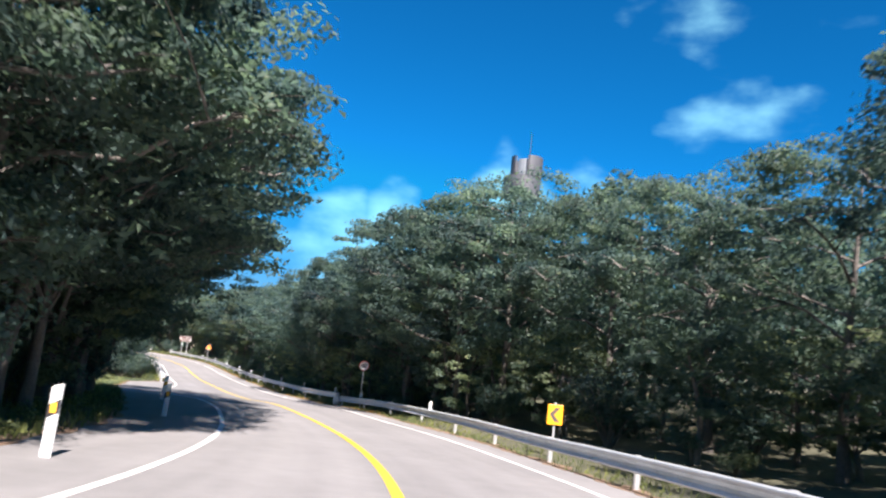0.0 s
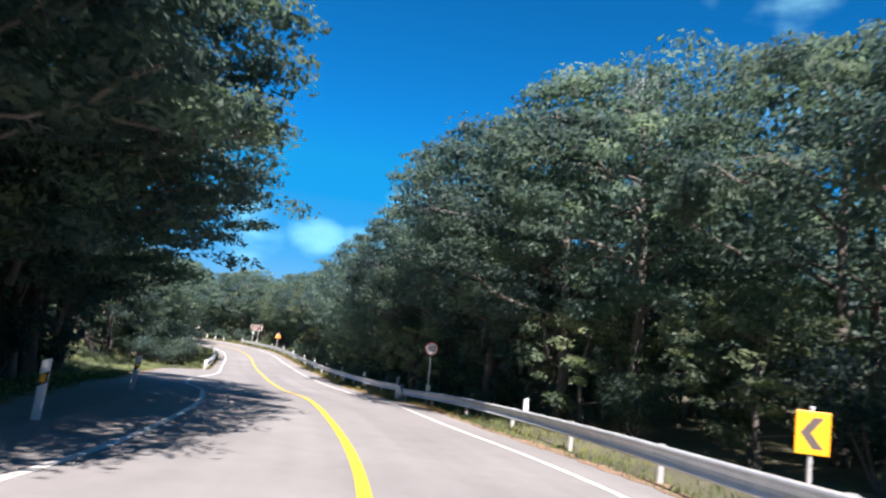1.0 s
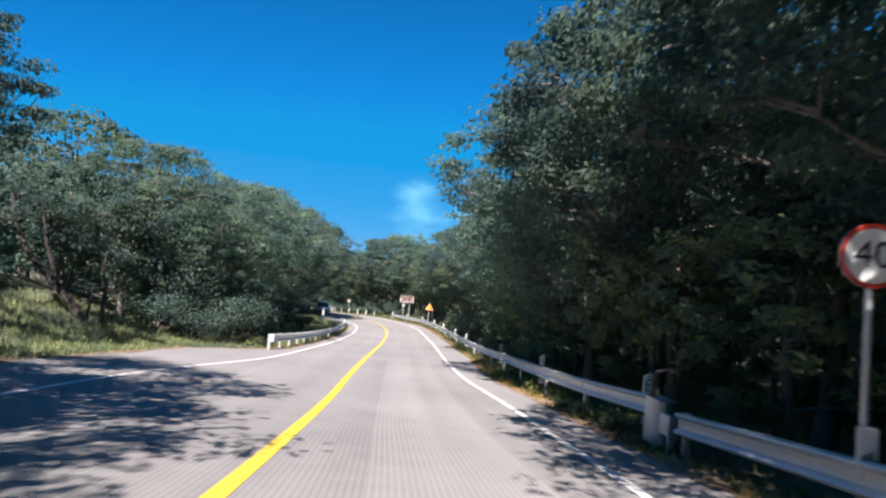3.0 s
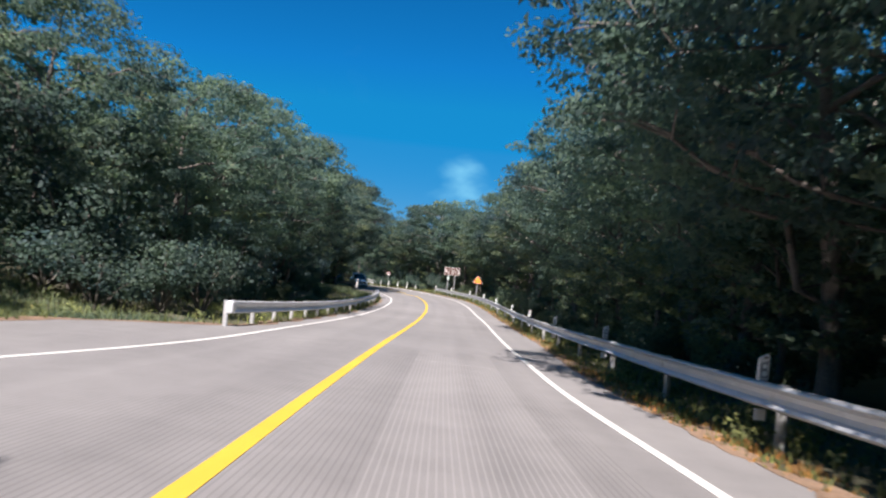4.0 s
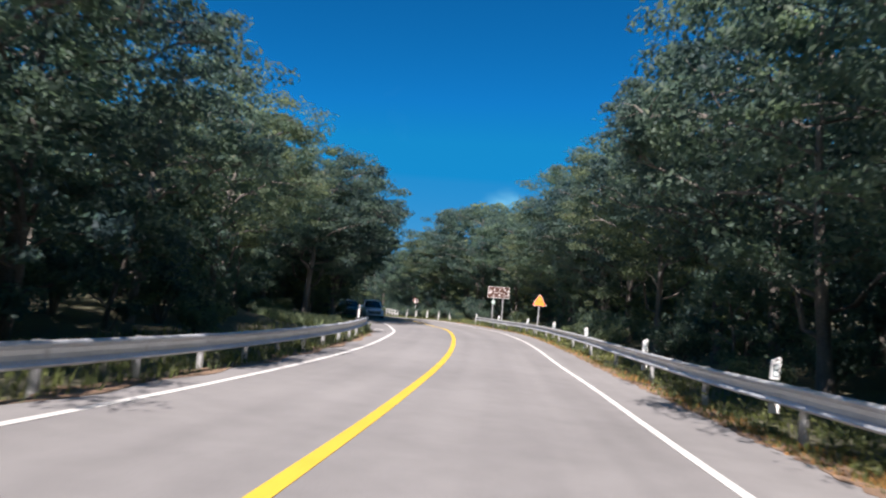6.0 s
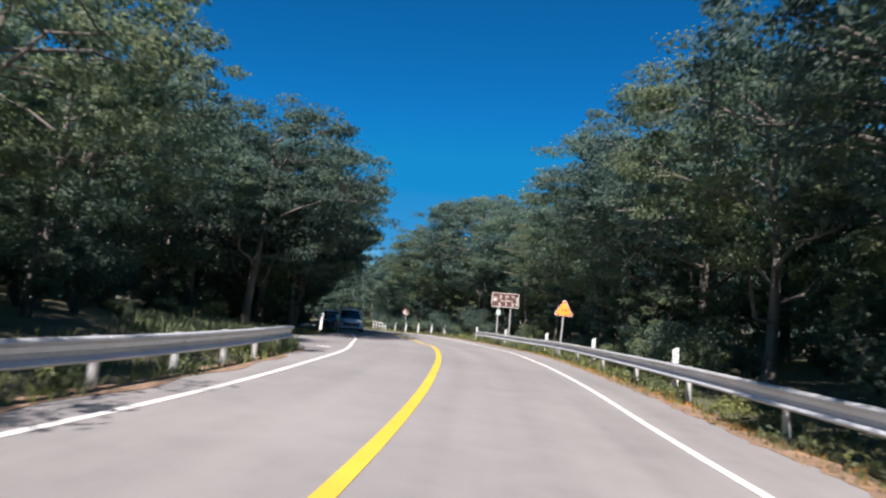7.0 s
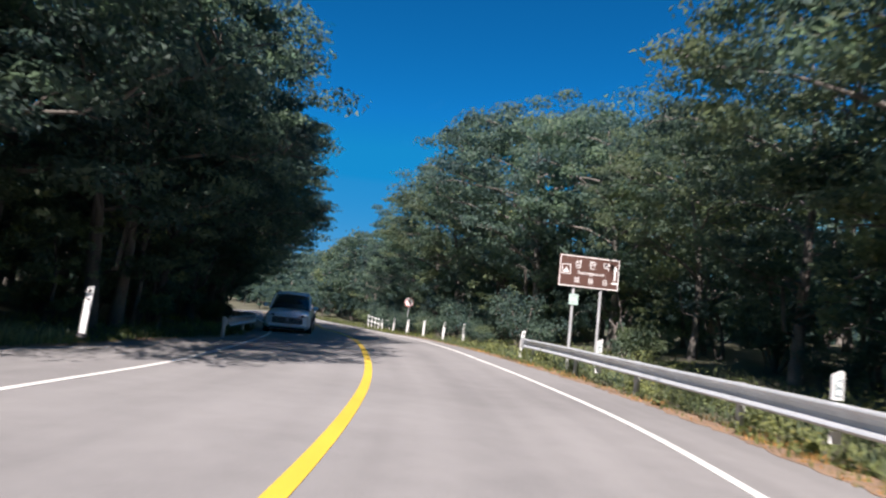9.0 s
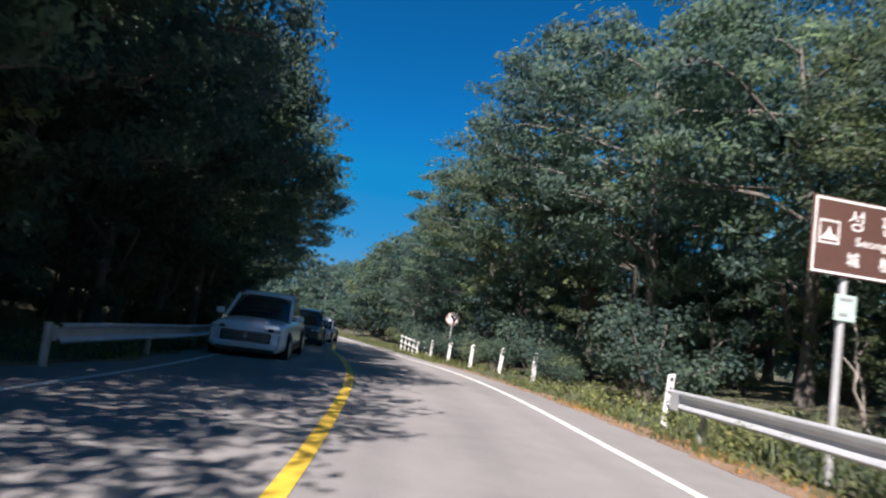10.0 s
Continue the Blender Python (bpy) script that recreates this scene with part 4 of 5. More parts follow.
def make_tree(seed, height, radius, low, limbs, per, size, flat=0.4, lean=0.5, twig_sides=3, reach_road=1.1, core=0, shell=0, tight=1.0):
    """Trunk and limbs as one mesh, crown of leaves as another; base at the origin, the longer limbs along +x."""
    rng = np.random.default_rng(seed)
    rnd = random.Random(seed)
    verts, faces = [], []
    bend = Vector((rnd.uniform(-0.4, 0.4) + lean, rnd.uniform(-0.5, 0.5), 0))
    th = height * 0.8
    trunk = [Vector((0, 0, -0.3)) + Vector((bend.x * t * t + 0.12 * math.sin(5 * t + seed), bend.y * t * t + 0.12 * math.cos(4 * t + seed), t * th + 0.3 * t)) for t in np.linspace(0, 1, 8)]
    r0 = height * 0.0125 + 0.04
    tube(trunk, [r0 * (1.4 if k == 0 else 1) * (1 - 0.82 * k / 7) for k in range(8)], 8, verts, faces)
    zc, za = height * (1 + low) * 0.5, height * (1 - low) * 0.5
    mid_t = trunk[4]
    centres, spread = [], []
    for k in range(limbs):
        u0 = (k + rnd.random() * 0.7) / limbs
        t = low + (0.97 - low) * u0
        i = min(int(t * 7), 6)
        start = trunk[i].lerp(trunk[i + 1], t * 7 - i)
        a = k * 2.4 + rnd.uniform(-0.5, 0.5)
        reach = radius * float(np.interp(u0, [0, 0.15, 0.5, 0.8, 1], [0.62, 0.82, 1.0, 0.93, 0.5])) * rnd.uniform(0.86, 1.06)
        reach *= 1 + (reach_road - 1) * math.cos(a)
        if start.z < 2.8 and math.cos(a) > 0.2:
            reach *= 0.6
        out = Vector((math.cos(a), math.sin(a), 0))
        rise = rnd.uniform(0.15, 0.5) * reach
        pts = []
        for u in np.linspace(0, 1, 6):
            wob = Vector((rnd.uniform(-1, 1), rnd.uniform(-1, 1), rnd.uniform(-1, 1))) * 0.09 * reach * u
            q = start + out * reach * u + Vector((0, 0, rise * (u ** 0.7) - 0.12 * reach * u * u)) + wob
            pts.append(drawn_in(q, mid_t.x, mid_t.y, radius, zc, za, 0.8) if u > 0.3 else q)
        rl = r0 * (0.55 - 0.32 * t)
        tube(pts, [max(rl * (1 - 0.88 * u), 0.012) for u in np.linspace(0, 1, 6)], 4, verts, faces)
        for j in range(rnd.randint(4, 6)):
            u = rnd.uniform(0.22, 0.95)
            ii = min(int(u * 5), 4)
            q = pts[ii].lerp(pts[ii + 1], u * 5 - ii)
            b = a + rnd.choice((-1, 1)) * rnd.uniform(0.4, 1.2)
            ln = reach * rnd.uniform(0.2, 0.4)
            e = q + Vector((math.cos(b), math.sin(b), rnd.uniform(-0.05, 0.5))) * ln
            e = drawn_in(e, mid_t.x, mid_t.y, radius, zc, za, 0.86)
            mid = q.lerp(e, 0.5) + Vector((0, 0, 0.08 * ln))
            if twig_sides:
                tube([q, mid, e], [0.028, 0.018, 0.007], twig_sides, verts, faces)
            centres.append(e)
            spread.append(rnd.uniform(0.7, 1.05) * radius * 0.2)
            if rnd.random() < 0.35:
                centres.append(mid + Vector((0, 0, 0.1)))
                spread.append(rnd.uniform(0.4, 0.75) * radius * 0.22)
        centres.append(pts[-1])
        spread.append(radius * 0.19)
    top = trunk[-1]
    for k in range(13):
        centres.append(top + Vector((rnd.uniform(-1, 1), rnd.uniform(-1, 1), rnd.uniform(-0.4, 0.45))) * radius * 0.4)
        spread.append(radius * rnd.uniform(0.16, 0.26))
    # the crown's rounded outline: straying clumps are drawn in, a shell of clumps closes it
    centres = [drawn_in(c, mid_t.x, mid_t.y, radius, zc, za, rnd.uniform(0.72, 0.85)) for c in centres]
    for k in range(shell):
        u = -0.55 + 1.5 * (k + 0.5) / shell
        u = min(u, 0.97)
        w = math.sqrt(1 - u * u)
        b = k * 2.39996 + rnd.uniform(-0.3, 0.3)
        rr = rnd.uniform(0.68, 0.86) * (1 + 0.08 * math.sin(3 * b + seed) + 0.08 * math.sin(5 * u + 2 * b))
        rr = min(rr, 0.82) if u > 0.7 else rr
        centres.append(Vector((mid_t.x + w * math.cos(b) * radius * rr, mid_t.y + w * math.sin(b) * radius * rr, zc + u * za * rr)))
        spread.append(radius * rnd.choice((0.12, 0.15, 0.18, 0.22)))
    v, f = leaves([tuple(c) for c in centres], [q * tight for q in spread], flat, per, size, rng, slim=True)
    # the dense shaded middle of the crown: fewer, larger sprays
    if core:
        inner = []
        for k in range(core):
            u = -0.8 + 1.6 * (k + 0.5) / core
            b = k * 2.39996
            rr = 0.7 * (rnd.random() ** 0.4)
            w = math.sqrt(max(0.0, 1 - u * u)) * rr
            inner.append((mid_t.x + w * math.cos(b) * radius, mid_t.y + w * math.sin(b) * radius, zc + u * za * 0.78))
        v2, f2 = leaves(inner, [radius * 0.2] * core, 0.6, 70, size * 1.3, rng, slim=True)
        f = np.vstack([f, f2 + len(v)])
        v = np.vstack([v, v2])
    return mesh_from("trunk", [tuple(p) for p in verts], faces, BARK, True), v, f


def tree_kind(seed, height, radius, low, limbs, per, size, leaf, **kw):
    tr, v, f = make_tree(seed, height, radius, low, limbs, per, size, **kw)
    return tr, mesh_from("crown", v, f, leaf), height


NEAR_KINDS = [
    tree_kind(11, 10.0, 4.9, 0.20, 14, 120, 0.15, LEAF_DARK, flat=0.36, core=26, shell=84, tight=0.74),
    tree_kind(12, 10.0, 4.7, 0.16, 14, 120, 0.15, LEAF_MID, flat=0.4, core=26, shell=84, tight=0.74),
    tree_kind(13, 10.0, 4.8, 0.24, 14, 120, 0.15, LEAF_DARK, flat=0.3, core=26, shell=84, tight=0.74),
    tree_kind(14, 10.0, 4.9, 0.14, 14, 120, 0.15, LEAF_MID, flat=0.36, core=26, shell=84, tight=0.74),
    tree_kind(15, 10.0, 4.9, 0.20, 13, 120, 0.15, LEAF_LIGHT, flat=0.32, core=26, shell=84, tight=0.74),
    tree_kind(16, 10.0, 4.6, 0.16, 14, 120, 0.15, LEAF_MID, flat=0.42, core=26, shell=84, tight=0.74),
]
FAR_KINDS = [
    tree_kind(21, 10.5, 4.1, 0.03, 9, 34, 0.33, LEAF_DARK, flat=0.5, lean=0, reach_road=1.0, twig_sides=0, shell=40),
    tree_kind(22, 9.5, 4.2, 0.03, 9, 34, 0.33, LEAF_MID, flat=0.5, lean=0, reach_road=1.0, twig_sides=0, shell=40),
    tree_kind(23, 11.5, 4.0, 0.03, 9, 34, 0.33, LEAF_DARK, flat=0.4, lean=0, reach_road=1.0, twig_sides=0, shell=40),
    tree_kind(24, 10.0, 4.4, 0.03, 9, 34, 0.34, LEAF_LIGHT, flat=0.5, lean=0, reach_road=1.0, twig_sides=0, shell=40),
]
LOW_KINDS = [
    tree_kind(41, 4.0, 1.9, 0.05, 7, 44, 0.15, LEAF_MID, flat=0.6, lean=0.2, twig_sides=0, shell=36),
    tree_kind(42, 4.0, 2.1, 0.04, 7, 44, 0.15, LEAF_DARK, flat=0.5, lean=0.2, twig_sides=0, shell=36),
    tree_kind(43, 4.0, 2.0, 0.05, 6, 44, 0.15, LEAF_LIGHT, flat=0.45, lean=0.2, twig_sides=0, shell=36),
]
TREE_LABEL = ["tall dark green broadleaf tree with spreading limbs", "broadleaf tree with dense mid-green crown overhanging the road", "tall tree with layered dark leaves and bare lower trunk",
              "bushy green tree with low branches beside the road", "light green broadleaf tree with airy crown", "upright green broadleaf tree in the roadside woods"]
FAR_LABEL = ["dark green tree deep in the woods", "mid-green tree deep in the woods", "slender dark tree deep in the woods", "light green tree deep in the woods"]
LOW_LABEL = ["young mid-green tree leafy to the ground", "young dark green tree in the understorey", "young light green tree with layered twigs"]


DEEP_LEAVES, DEEP_BARK = [], []


def raw(me, corners):
    v = np.empty(len(me.vertices) * 3)
    me.vertices.foreach_get("co", v)
    f = np.empty(len(me.loops), int)
    me.loops.foreach_get("vertex_index", f)
    return v.reshape(-1, 3), f.reshape(-1, corners)


FAR_RAW = [(raw(k[0], 4), raw(k[1], 3), k[2]) for k in FAR_KINDS]


LOW_RAW = [(raw(k[0], 4), raw(k[1], 3), k[2]) for k in LOW_KINDS]


def plant_deep(k, x, y, height, turn, kinds=FAR_RAW, every=2, swell=1.35):
    """A tree too deep in the woods to pick out: its leaves and wood go into the joined woods."""
    (tv, tf), (cv, cf), h0 = kinds[k]
    sc, a = height / h0, radians(turn)
    m = np.array([[math.cos(a), -math.sin(a), 0], [math.sin(a), math.cos(a), 0], [0, 0, 1]]).T * sc
    base = np.array([x, y, gz1(x, y)])
    lv = cv.reshape(-1, 3, 3)[::every]
    lc = lv.mean(1, keepdims=True)
    DEEP_LEAVES.append((lc + (lv - lc) * swell).reshape(-1, 3) @ m + base)
    DEEP_BARK.append((tv[:64] @ m + base, tf[tf.max(1) < 64]))


def plant(kinds, k, x, y, height, turn, labels, group, squash=1.0):
    tr, cr, h0 = kinds[k]
    sc = height / (h0 * 0.97)  # leaves end a little below the nominal height
    t = thing("tree", Matrix.Translation((x, y, gz1(x, y))) @ pose(0, 0, 0, random.uniform(-2, 2), random.uniform(-2, 2), turn) @ Matrix.Diagonal((sc * squash, sc * squash, sc, 1)), labels[k], "tree", group)
    part("trunk", tr, BARK, t)
    part("crown", cr, LEAF_MID, t)
    return t


def to_road(s, side):
    """The turn that brings a tree's local +x towards the road."""
    return heading(s) + (180 if side > 0 else 0)


HEIGHT_RIGHT = lambda s: float(np.interp(s, [-20, 0, 9, 14, 20, 24, 32, 36, 44, 56, 66, 76, 95, 106, 111, 115, 119, 122, 126, 130, 138, 144, 150, 156, 168, 220], [10, 9.0, 8.6, 8.7, 10.2, 10.6, 10.2, 10.4, 10.0, 10.2, 11.0, 11.2, 11.2, 11.2, 10.0, 8.2, 9.0, 11.0, 12.6, 12.2, 10.8, 10.4, 8.6, 7.4, 10.0, 10.0]))
HEIGHT_LEFT = lambda s: float(np.interp(s, [-20, 0, 12, 25, 33, 40, 50, 58, 66, 76, 85, 97, 104, 113, 125, 150, 180, 220], [9, 9.5, 10, 9.5, 8.0, 6.9, 6.7, 7.2, 8.2, 8.6, 8.7, 9.2, 10.0, 11.6, 11.2, 10.4, 9, 8]))
FIRST_RIGHT = lambda s: float(np.interp(s, [-20, 14, 24, 30, 40, 54, 66, 76, 90, 96, 101, 107, 112, 117, 122, 128, 140, 220], [10.5, 10.4, 8.8, 8.0, 7.8, 8.0, 8.5, 9.1, 9.2, 10.1, 9.4, 9.4, 10.4, 11.0, 9.6, 8.6, 8.2, 8.6]))
FIRST_LEFT = lambda s: float(np.interp(s, [-20, 10, 32, 36, 42, 46, 50.5, 53.5, 57, 64, 84, 90, 96, 110, 114, 118, 220], [7.8, 7.8, 8.2, 11.0, 14.5, 18.5, 17.5, 10.0, 8.0, 7.2, 7.9, 10.2, 12.4, 12.4, 8.0, 7.4, 7.0]))
rng_t = random.Random(5)
CLEARING = []


def tree_rows(side, start, end, first, height):
    for r, (gap, step) in enumerate(((0, 4.6), (3.9, 5.4), (8.3, 5.6), (13.5, 6.5), (20.0, 8.0))):
        s = start + rng_t.uniform(0, 3)
        while s < (end if r == 0 else 212):
            o = first(s) + gap + rng_t.uniform(-0.6, 0.6)
            p = at_road(s, side * o)
            hh = height(s) * rng_t.uniform(0.9, 1.08)
            near = r == 0 and 1 < s < (158 if side > 0 else 133)
            turn = to_road(s, side) + rng_t.uniform(-28, 28) if r < 2 else rng_t.uniform(0, 360)
            chk = abs(road_coords([p.x], [p.y])[1][0])
            if chk > first(s) - 1.2 and math.hypot(p.x - 0.6, p.y - 43.4) > 1.5:
                if r > 1 or (r == 1 and s > 145):
                    plant_deep(rng_t.randrange(4), p.x, p.y, hh * rng_t.uniform(0.9, 1.1), turn)
                elif near:
                    plant(NEAR_KINDS, rng_t.randrange(6), p.x, p.y, hh, turn, TREE_LABEL, "roadside trees")
                else:
                    plant(FAR_KINDS, rng_t.randrange(4), p.x, p.y, hh * rng_t.uniform(0.9, 1.1), turn, FAR_LABEL, "woods behind the roadside trees")
            s += step * rng_t.uniform(0.85, 1.18)
    s = start + 8
    while s < 176:
        o = first(s) + rng_t.uniform(-1.2, 2.6)
        lo = (RIGHT_EDGE(s) if side > 0 else -LEFT_EDGE(s)) + 2.2
        o = max(o, lo)
        p = at_road(s, side * o)
        plant(LOW_KINDS, rng_t.randrange(3), p.x, p.y, rng_t.uniform(2.6, 5.0), to_road(s, side) + rng_t.uniform(-60, 60), LOW_LABEL, "young trees at the woods' edge")
        s += (2.2 if side > 0 and s < 60 else 2.9) * rng_t.uniform(0.7, 1.3)
    s = start + 8
    while s < 205:
        p = at_road(s, side * (first(s) + rng_t.uniform(3.5, 7.5)))
        if math.hypot(p.x - 0.6, p.y - 43.4) > 1.5:
            plant_deep(rng_t.randrange(3), p.x, p.y, rng_t.uniform(3.6, 5.4), rng_t.uniform(0, 360), LOW_RAW, 1, 1.15)
        s += 4.2 * rng_t.uniform(0.7, 1.3)


tree_rows(1, -4, 178, FIRST_RIGHT, HEIGHT_RIGHT)
tree_rows(-1, -8, 178, FIRST_LEFT, HEIGHT_LEFT)
# great trees whose limbs hang over the road
for s_big, o_big, h_big, k_big, w_big in ((12.0, -7.3, 10.4, 1, 1.16), (16.5, -7.6, 10.8, 0, 1.2), (20.8, -7.5, 10.6, 5, 1.3), (24.5, -7.5, 10.2, 2, 1.3), (28.5, -7.6, 10.0, 3, 1.3), (32.3, -7.8, 10.2, 2, 1.28), (45.0, -11.2, 8.8, 2, 0.92), (28.0, 7.0, 10.4, 0, 1.14), (33.2, 7.0, 10.6, 2, 1.1), (44.6, 7.4, 10.4, 2, 0.95), (49.6, 7.1, 10.4, 0, 1.02), (104.0, 9.2, 12.0, 3, 1.0), (108.5, -9.0, 12.4, 0, 1.12), (115.5, -7.4, 12.6, 3, 1.0), (120.5, -6.7, 11.4, 0, 0.9), (126.0, -6.4, 11.0, 5, 0.95), (131.0, -6.2, 10.6, 1, 1.12), (136.5, -6.0, 10.6, 2, 1.24), (142.0, -6.0, 10.4, 3, 1.28), (148.0, -6.2, 10.0, 0, 1.25), (155.0, -6.4, 10.0, 1, 1.1)):
    p_big = at_road(s_big, o_big)
    plant(NEAR_KINDS, k_big, p_big.x, p_big.y, h_big, to_road(s_big, 1 if o_big > 0 else -1), TREE_LABEL, "roadside trees", w_big)


# young light green trees that reach out of the woods into the sun
for s_y, o_y, h_y, k_y in ((9, 8.6, 3.4, 2), (15, 8.4, 3.8, 0), (21, 8.0, 3.6, 2), (27, 7.2, 3.9, 2), (33.5, 7.3, 3.2, 0), (39, 7.0, 4.2, 2), (45, 7.3, 4.6, 2), (51, 7.0, 3.6, 0), (58, 7.2, 4.0, 2), (66, 7.3, 3.6, 2), (97, 8.0, 3.4, 2), (103, 8.6, 3.8, 0)):
    p_y = at_road(s_y, o_y)
    plant(LOW_KINDS, k_y, p_y.x, p_y.y, h_y, to_road(s_y, 1), LOW_LABEL, "young trees at the woods' edge", 1.15)


# a small tree with bare slanting trunks in the grassy clearing
def slanting_tree(x, y, toward):
    """Stems leaning along the unit vector toward, coloured dark as in shade, a loose crown over them."""
    rng = np.random.default_rng(91)
    rnd = random.Random(91)
    verts, faces, cs, sp = [], [], [], []
    w = Vector((toward[0], toward[1], 0))
    n = Vector((-w.y, w.x, 0))
    stems = (([(0, 0), (0.55, 0.75), (1.25, 1.5), (2.1, 2.3), (2.6, 3.2), (2.9, 4.4)], 0.17, 0.0), ([(1.0, 1.2), (1.15, 1.9), (1.5, 2.8), (1.7, 4.0)], 0.10, 0.15), ([(-0.35, 0), (-0.45, 1.0), (-0.3, 2.2), (-0.6, 3.4)], 0.09, -0.3), ([(-0.1, 0), (-0.25, 1.1), (-0.1, 1.3)], 0.06, 0.25))
    for pts, r, side in stems:
        line = [w * a + n * (side + rnd.uniform(-0.05, 0.05)) + Vector((0, 0, z - 0.1)) for a, z in pts]
        tube(line, [r * (1 - 0.75 * k / len(line)) for k in range(len(line))], 8, verts, faces)
        for k in range(7 if len(pts) > 3 else 0):
            q = line[-1].lerp(line[-2], rnd.random())
            e = q + Vector((rnd.uniform(-1.9, 1.9), rnd.uniform(-1.9, 1.9), rnd.uniform(0.1, 1.3)))
            tube([q, q.lerp(e, 0.5) + Vector((0, 0, 0.12)), e], [0.04, 0.025, 0.01], 4, verts, faces)
            for u in (0.55, 0.8, 1.0):
                cs.append(tuple(q.lerp(e, u)))
                sp.append(rnd.uniform(0.5, 0.85))
    v, f = leaves(cs, sp, 0.35, 90, 0.15, rng, slim=True)
    t = thing("tree", Matrix.Translation((x, y, gz1(x, y))), "small tree with bare shade-darkened slanting stems on grass", "tree", "roadside trees")
    part("trunk", mesh_from("trunk", [tuple(p) for p in verts], faces, SHADED_BARK, True), SHADED_BARK, t)
    part("crown", mesh_from("crown", v, f, LEAF_DARK), LEAF_DARK, t)


p_bent = at_road(53.0, -9.6)
slanting_tree(p_bent.x, p_bent.y, (-0.80, -0.60))
for s_c, o_c, k_c, z_c in ((54.6, -6.6, 1, 1.1), (56.0, -5.6, 0, 1.2), (55.4, -7.6, 1, 1.4), (57.4, -5.2, 1, 1.1), (60.0, -6.6, 2, 1.0), (58.0, -7.6, 0, 0.9), (48, -13.5, 2, 0.8), (52.5, -15.5, 0, 1.0), (57.0, -12.6, 2, 0.8)):
    p_c = at_road(s_c, o_c)
    CLEARING.append((k_c, p_c.x, p_c.y, z_c))

# ---- the woods farther off, one mass ----
for k_end in range(40):
    plant_deep(k_end % 4, rng_t.uniform(-215, -150), rng_t.uniform(70, 175), rng_t.uniform(5, 6.5), rng_t.uniform(0, 360))
# undergrowth that closes the view beyond the bend
for k_end in range(150):
    x_end, y_end = rng_t.uniform(-235, -105), rng_t.uniform(98, 175)
    s_end, o_end, _i_end = road_coords([x_end], [y_end])
    if abs(o_end[0]) > 6.5 or x_end < -163:
        plant_deep(k_end % 3, x_end, y_end, rng_t.uniform(3.2, 5.0), rng_t.uniform(0, 360), LOW_RAW, 1, 1.3)
for k_end in range(70):
    x_end, y_end = rng_t.uniform(-172, -122), rng_t.uniform(127, 150)
    if y_end > 131 + 0.12 * (x_end + 130):
        plant_deep(k_end % 3, x_end, y_end, rng_t.uniform(2.6, 4.2), rng_t.uniform(0, 360), LOW_RAW, 1, 1.3)
deep_v = np.vstack(DEEP_LEAVES)
tagged(part("deep_woods", mesh_from("deep_woods", deep_v, np.arange(len(deep_v)).reshape(-1, 3), LEAF_DARK), LEAF_DARK), "dense dark green foliage deep in the woods", "woods", kind="stuff")
bark_v, bark_f, bark_n = [], [], 0
for bv, bf in DEEP_BARK:
    bark_v.append(bv)
    bark_f.append(bf + bark_n)
    bark_n += len(bv)
tagged(part("deep_trunk_mass", mesh_from("deep_trunk_mass", np.vstack(bark_v), np.vstack(bark_f), BARK), BARK), "grey-brown trunks deep in the woods", "woods", kind="stuff")


def far_woods():
    """Woods on both sides as far as they matter: tufts of large sprays over the ground, near ones closer together."""
    rng = np.random.default_rng(77)
    cs, sp = [], []
    # a belt on both sides, then scattered trees farther out
    belt = np.array([at_road(rng.uniform(-52, 215), rng.choice((-1, 1)) * rng.uniform(22, 80))[:2] for _ in range(900)])
    back = np.array([at_road(rng.uniform(-54, -9), rng.choice((-1, 1)) * rng.uniform(9, 24))[:2] for _ in range(70)])
    wide = np.stack([rng.uniform(-330, 110, 1200), rng.uniform(-60, 330, 1200)], 1)
    pts = np.vstack([belt, back, wide])
    s, o, _i = road_coords(pts[:, 0], pts[:, 1])
    ok = (np.abs(o) > np.where(s < -8, 8.5, 21)) & (np.abs(o) < 150) & (np.hypot(pts[:, 0] - 0.6, pts[:, 1] - 43.4) > 5)
    zs = ground_z(pts[:, 0], pts[:, 1])
    for (x, y), z, si, oi in zip(pts[ok], zs[ok], s[ok], o[ok]):
        h = rng.uniform(7.5, 10) if si < 125 or si > 168 or oi < 0 else rng.uniform(4, 5.5)
        for k in range(15):
            t = rng.random()
            r = 4.4 * math.sqrt(max(0.1, 1 - t ** 2)) * math.sqrt(rng.random())
            b = rng.random() * 6.28
            cs.append((x + r * math.cos(b), y + r * math.sin(b), z + h * (0.3 + 0.65 * t)))
            sp.append(rng.uniform(1.2, 2.0))
    v, f = leaves(cs, sp, 0.5, 11, 1.15, rng, slim=True)
    tagged(part("far_woods", mesh_from("far_woods", v, f, LEAF_DARK), LEAF_DARK), "dark green woods closing the view far off", "woods", kind="stuff")


far_woods()


